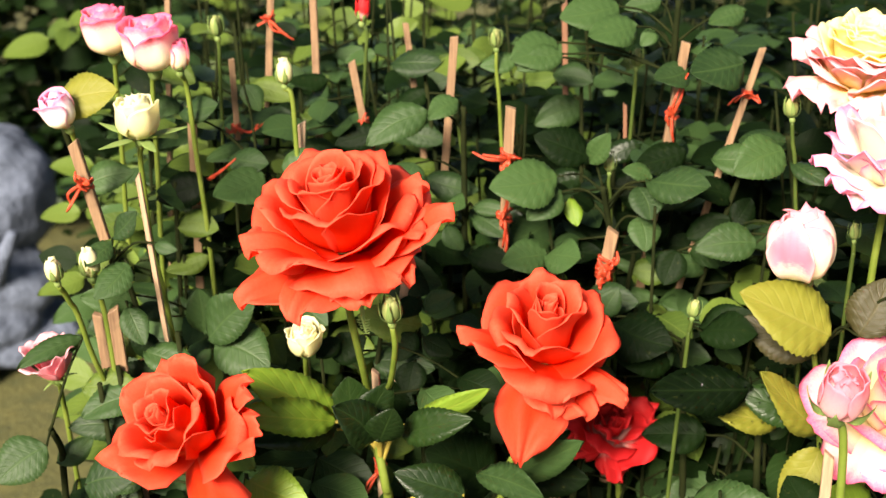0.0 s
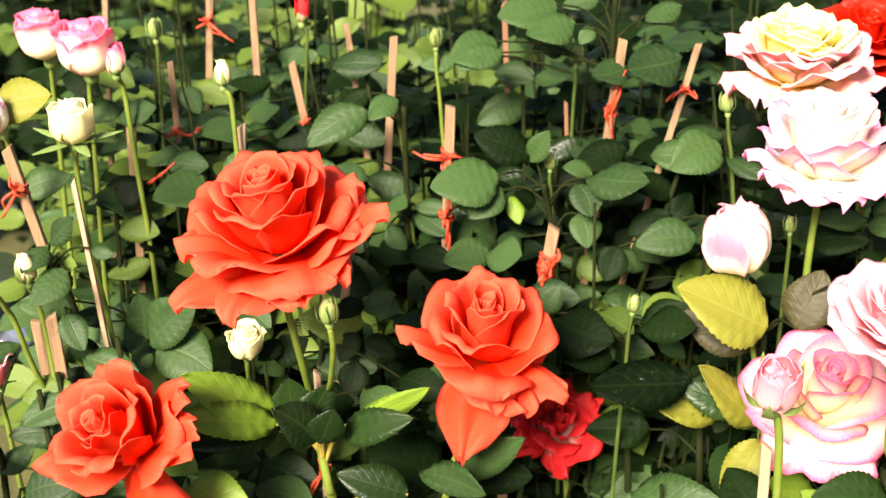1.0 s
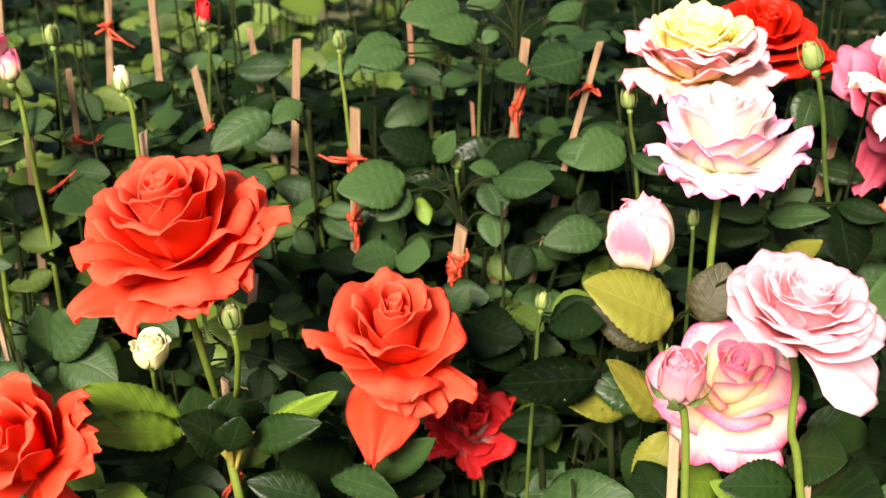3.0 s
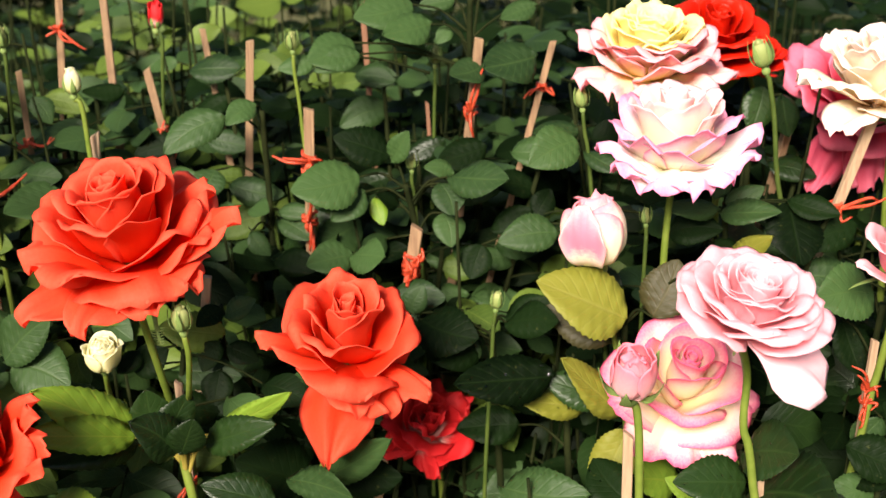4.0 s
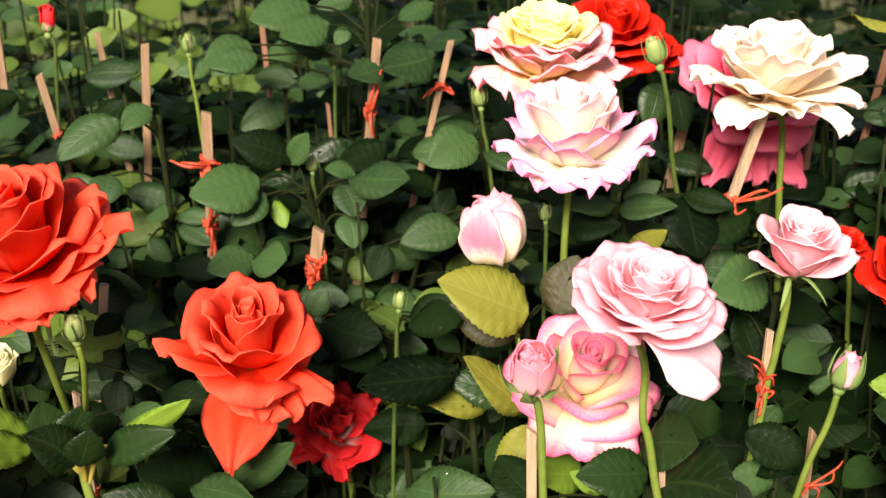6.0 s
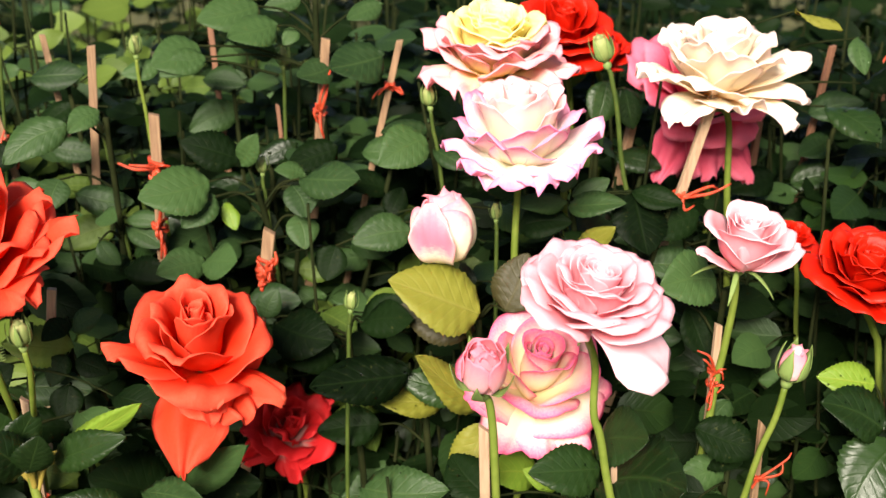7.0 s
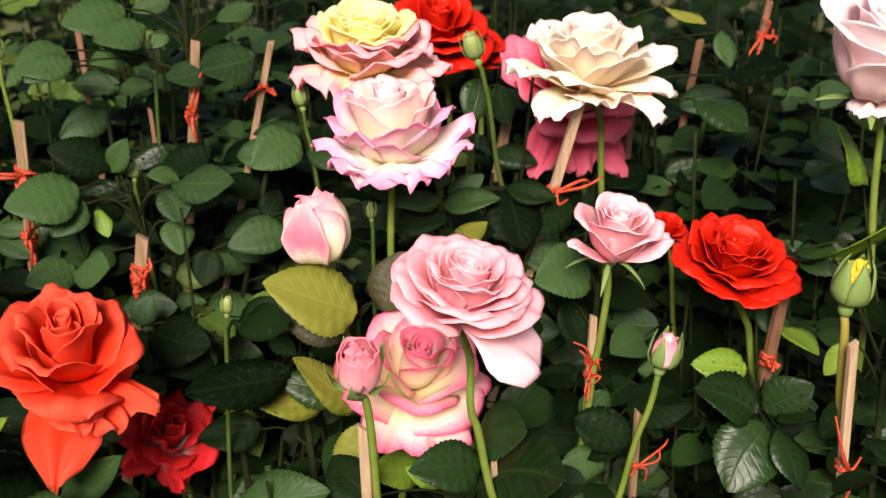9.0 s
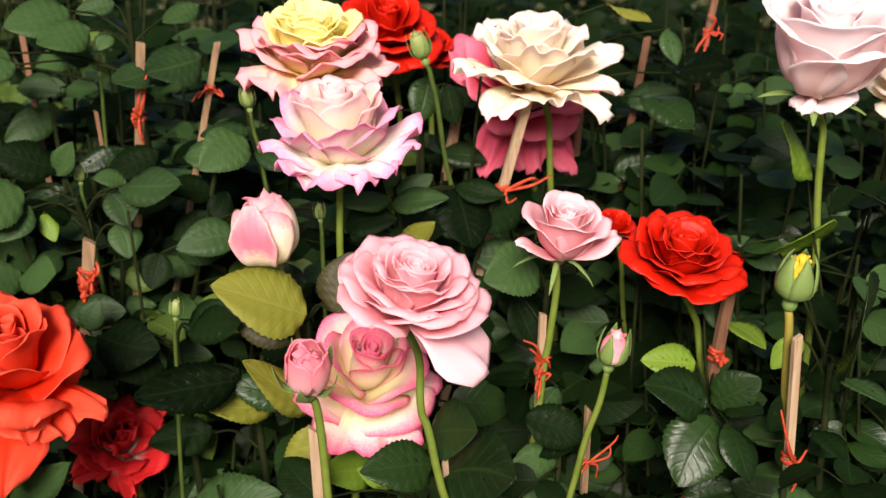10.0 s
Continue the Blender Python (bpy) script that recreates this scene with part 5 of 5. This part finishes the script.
shoot("broad leaves beside a yellow bud", [(0.560, 0.597, 0.923), (0.567, 0.604, 0.884), (0.568, 0.603, 0.850)], (
    ((0.550, 0.579, 0.930), (0.557, 0.546, 0.998), "w", 1.3, 0.4), ((0.577, 0.685, 0.962), (0.590, 0.649, 1.000), "f", 1.1, 0.2),
    ((0.600, 0.693, 1.011), (0.569, 0.691, 1.057), "f", 0.7, 0.0), ((0.558, 0.624, 0.927), (0.538, 0.627, 0.906), "f", 1.0, 0.0),
    ((0.560, 0.584, 0.917), (0.569, 0.548, 0.922), "g", 1.0, 0.2), ((0.543, 0.584, 0.883), (0.547, 0.555, 0.882), "d", 1.0, 0.0),
    ((0.582, 0.656, 0.943), (0.595, 0.632, 0.925), "d", 1.2, 0.0)))
shoot("leaves beside a small pink rose", [(0.408, 0.705, 0.959), (0.411, 0.715, 0.911), (0.411, 0.715, 0.867)], (
    ((0.402, 0.708, 0.966), (0.362, 0.693, 0.974), "g", 1.2, 0.0), ((0.396, 0.733, 0.936), (0.406, 0.717, 0.902), "d", 1.0, 0.0),
    ((0.412, 0.692, 0.883), (0.397, 0.688, 0.857), "g", 1.2, 0.0), ((0.391, 0.691, 0.843), (0.409, 0.660, 0.853), "d", 1.0, 0.0)))


shoot("dark leaves behind a coral rose's stem", [(-0.020, 0.791, 0.940), (-0.018, 0.801, 0.909), (-0.016, 0.801, 0.863)], (
    ((-0.015, 0.781, 0.946), (-0.032, 0.770, 0.941), "d", 1.2, 0.0), ((-0.014, 0.781, 0.942), (0.006, 0.771, 0.957), "g", 1.0, 0.0),
    ((-0.019, 0.781, 0.923), (-0.031, 0.770, 0.907), "d", 1.2, 0.0), ((-0.014, 0.781, 0.919), (0.006, 0.771, 0.913), "d", 1.1, 0.0),
    ((-0.020, 0.781, 0.901), (-0.025, 0.770, 0.880), "d", 1.3, 0.0), ((-0.072, 0.787, 0.915), (-0.087, 0.775, 0.908), "d", 1.0, 0.0),
    ((-0.077, 0.787, 0.902), (-0.056, 0.779, 0.920), "d", 1.2, 0.0)))
shoot("green leaves beside a tied bamboo stake", [(-0.225, 0.787, 0.970), (-0.224, 0.798, 0.935), (-0.228, 0.807, 0.896)], (
    ((-0.219, 0.778, 0.990), (-0.231, 0.754, 0.984), "g", 1.1, 0.0), ((-0.208, 0.771, 0.978), (-0.224, 0.745, 0.968), "g", 1.0, 0.0),
    ((-0.214, 0.780, 0.942), (-0.201, 0.763, 0.923), "g", 1.1, 0.0), ((-0.221, 0.788, 0.990), (-0.203, 0.783, 1.010), "g", 1.1, 0.0),
    ((-0.190, 0.776, 0.991), (-0.176, 0.769, 0.990), "g", 1.1, 0.0), ((-0.213, 0.780, 0.922), (-0.194, 0.775, 0.903), "d", 1.1, 0.0)))

shoot("yellow-olive leaf behind a pink bud", [(-0.259, 0.829, 1.054), (-0.255, 0.840, 1.020), (-0.245, 0.844, 0.976)], (
    ((-0.261, 0.817, 1.072), (-0.215, 0.811, 1.085), "o", 1.2, 0.0), ((-0.253, 0.841, 1.007), (-0.220, 0.841, 1.020), "g", 1.0, 0.0)))
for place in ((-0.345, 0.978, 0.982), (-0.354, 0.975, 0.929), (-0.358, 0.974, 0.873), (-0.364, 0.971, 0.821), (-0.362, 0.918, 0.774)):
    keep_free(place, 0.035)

# ---- leaves on the flower stems, and canes added to hide the lower stakes from the camera ----
for plant, line, below, count, seed in DRESS:
    dress(plant, line, below, count, seed)
for k, (top, low, foot) in enumerate(STAKES):
    side = Vector((0.012 * (-1) ** k, -0.014, 0))
    cane = thing("rose_cane", (foot.x, foot.y, 0), "leafy green rose cane that hides a bamboo stake's lower part", "rose cane", "tied rose canes")
    line = [top.lerp(foot, f) + side for f in np.linspace(0.0, 1.0, 60)]
    line = [q for q in line if q.z < low.z + 0.01]
    bm = bmesh.new()
    tube(bm, [q - cane.location for q in line[::6]], 0.0018, 0.004, 6)
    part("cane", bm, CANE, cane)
    dress(cane, line, low.z - 0.005, 6, 300 + k, 0.041)
    rng = random.Random(500 + k)
    start = low.z - 0.012 if top.y < 0.86 else low.z + 0.1 * (top.z - low.z)
    # Five leaves set before each stake so the camera sees only its top.
    for j in range(5):
        at = top.lerp(foot, (top.z - start + 0.030 * j) / top.z) + Vector((0, -0.016, 0.0))
        turn = (-1) ** (j + k)
        size = rng.uniform(0.034, 0.046)
        way = Vector((turn * rng.uniform(0.7, 1.0), -0.25, rng.uniform(-0.35, 0.35)))
        face = Vector((rng.uniform(-0.3, 0.3), -0.8, rng.uniform(0.4, 0.9)))
        # To the right mostly near-black leaves, with shade in their colour.
        put_leaf(cane, at - way.normalized() * size * 0.35, way, face, size, rng.choice((LEAF, LEAF, LEAF_DARK_SHADE, LEAF_PALE) if foot.x < 0.15 else (LEAF_DARK_SHADE, LEAF_DARK_SHADE, LEAF_WET, LEAF)), True, 0.95)

# ---- the bushes that fill the bed ----
bush_rng = random.Random(21)
ROWS = ((0.94, 1.05, 13, 4, 9, 0.037), (1.07, 1.09, 16, 7, 13, 0.037), (1.20, 1.12, 15, 6, 12, 0.040), (1.38, 1.14, 14, 6, 12, 0.044), (1.7, 1.16, 12, 5, 8, 0.05), (2.25, 1.16, 12, 5, 8, 0.06), (3.0, 1.18, 13, 5, 8, 0.06), (3.8, 1.2, 13, 6, 8, 0.06))
for row, (dist, height, count, canes, nodes, size) in enumerate(ROWS):
    start = -11.5 if row < 4 else -14
    for k in range(count):
        az = radians(start + 64 * (k + 0.5 * (row % 2) + bush_rng.uniform(-0.15, 0.15)) / (count - 0.5))
        d = dist + bush_rng.uniform(-0.04, 0.04) * dist
        bush(d * math.sin(az) + 0.03, d * math.cos(az) + 0.04, height + bush_rng.uniform(-0.05, 0.03), 100 * row + k, canes, nodes, size, 0.14 if row < 5 else 0.2, low=0.66 if row < 4 else 0.4, joined=row > 0)
for k, (az, d) in enumerate(((-13.6, 0.92), (-14.2, 1.02), (-13.8, 1.14), (-12.4, 0.98), (-14.6, 1.28))):
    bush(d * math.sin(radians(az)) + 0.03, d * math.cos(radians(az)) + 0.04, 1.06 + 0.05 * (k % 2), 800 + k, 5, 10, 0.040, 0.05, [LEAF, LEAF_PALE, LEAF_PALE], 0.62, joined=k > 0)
# Low front rows: mostly near-black leaves, the shade under the blooms set in colour.
for row, (d0, height, count) in enumerate(((0.80, 0.86, 10), (0.87, 0.95, 10))):
    for k in range(count):
        az = radians(-13.5 + 61 * (k + 0.5 * row) / (count - 0.5))
        d = d0 + bush_rng.uniform(-0.03, 0.03)
        bush(d * math.sin(az) + 0.03, d * math.cos(az) + 0.04, height + bush_rng.uniform(-0.03, 0.03), 900 + 50 * row + k, 3, 6, 0.048, 0.12, [LEAF_DARK_SHADE, LEAF_DARK_SHADE, LEAF] if k < 4 else [LEAF_DARK_SHADE, LEAF_DARK_SHADE, LEAF_WET], 0.66)
# Filler bushes beyond the statue; their dark leaf colour stands in for shade.
for k in range(16):
    x, y = -2.1 + 0.19 * (k % 8) + 0.08 * (k // 8), 3.25 + 0.35 * (k // 8) + 0.06 * (k % 3)
    bush(x, y, 1.2, 1200 + k, 6, 13, 0.075, 0.22, [LEAF_DARK_SHADE, LEAF_DARK_SHADE, LEAF], 0.05, joined=True)


# ---- water drops on petals and leaves ----
def drops(parent, pieces, count, size, seed):
    """Small clear drops that sit on some of the pieces, as one mesh."""
    rng = random.Random(seed)
    bpy.context.view_layer.update()
    bm = bmesh.new()
    for k in range(count):
        piece = rng.choice(pieces)
        spot = piece.data.polygons[rng.randrange(len(piece.data.polygons) // 2)]
        m = piece.matrix_world
        at = m @ spot.center
        up = (m.to_3x3() @ spot.normal).normalized()
        if up.z < 0:
            up = -up
        r = size * rng.uniform(0.4, 1.0)
        v = bmesh.ops.create_icosphere(bm, subdivisions=2, radius=r)["verts"]
        flat = frame_of(up).to_4x4() @ Matrix.Diagonal((1, 1, 0.6, 1))
        bmesh.ops.transform(bm, matrix=Matrix.Translation(at + up * r * 0.35 - parent.matrix_world.translation) @ flat, verts=v)
    part("water_drops", bm, DROP, parent, "clear beads of water")["kind"] = "stuff"


def pieces_of(ob, name):
    return [o for o in ob.children_recursive if o.name.split(".")[0] == name]


for ob in list(scene.objects):
    label = ob.get("label", "")
    if "beaded with water" in label:
        drops(ob, pieces_of(ob, "petal")[16:], 90, 0.0011, 1)
    elif "one pale hanging petal" in label:
        drops(ob, pieces_of(ob, "petal")[24:], 14, 0.0012, 2)
    elif "dark wet leaf" in label:
        drops(ob, pieces_of(ob, "leaf"), 50, 0.0010, 3)
    elif label.startswith("broad wet leaves") or label.startswith("wet leaves"):
        drops(ob, pieces_of(ob, "leaf"), 60, 0.0009, 4)
    elif label.startswith("broad leaves beside a yellow") or label.startswith("green leaves below the pink"):
        drops(ob, pieces_of(ob, "leaf"), 40, 0.0009, 5)
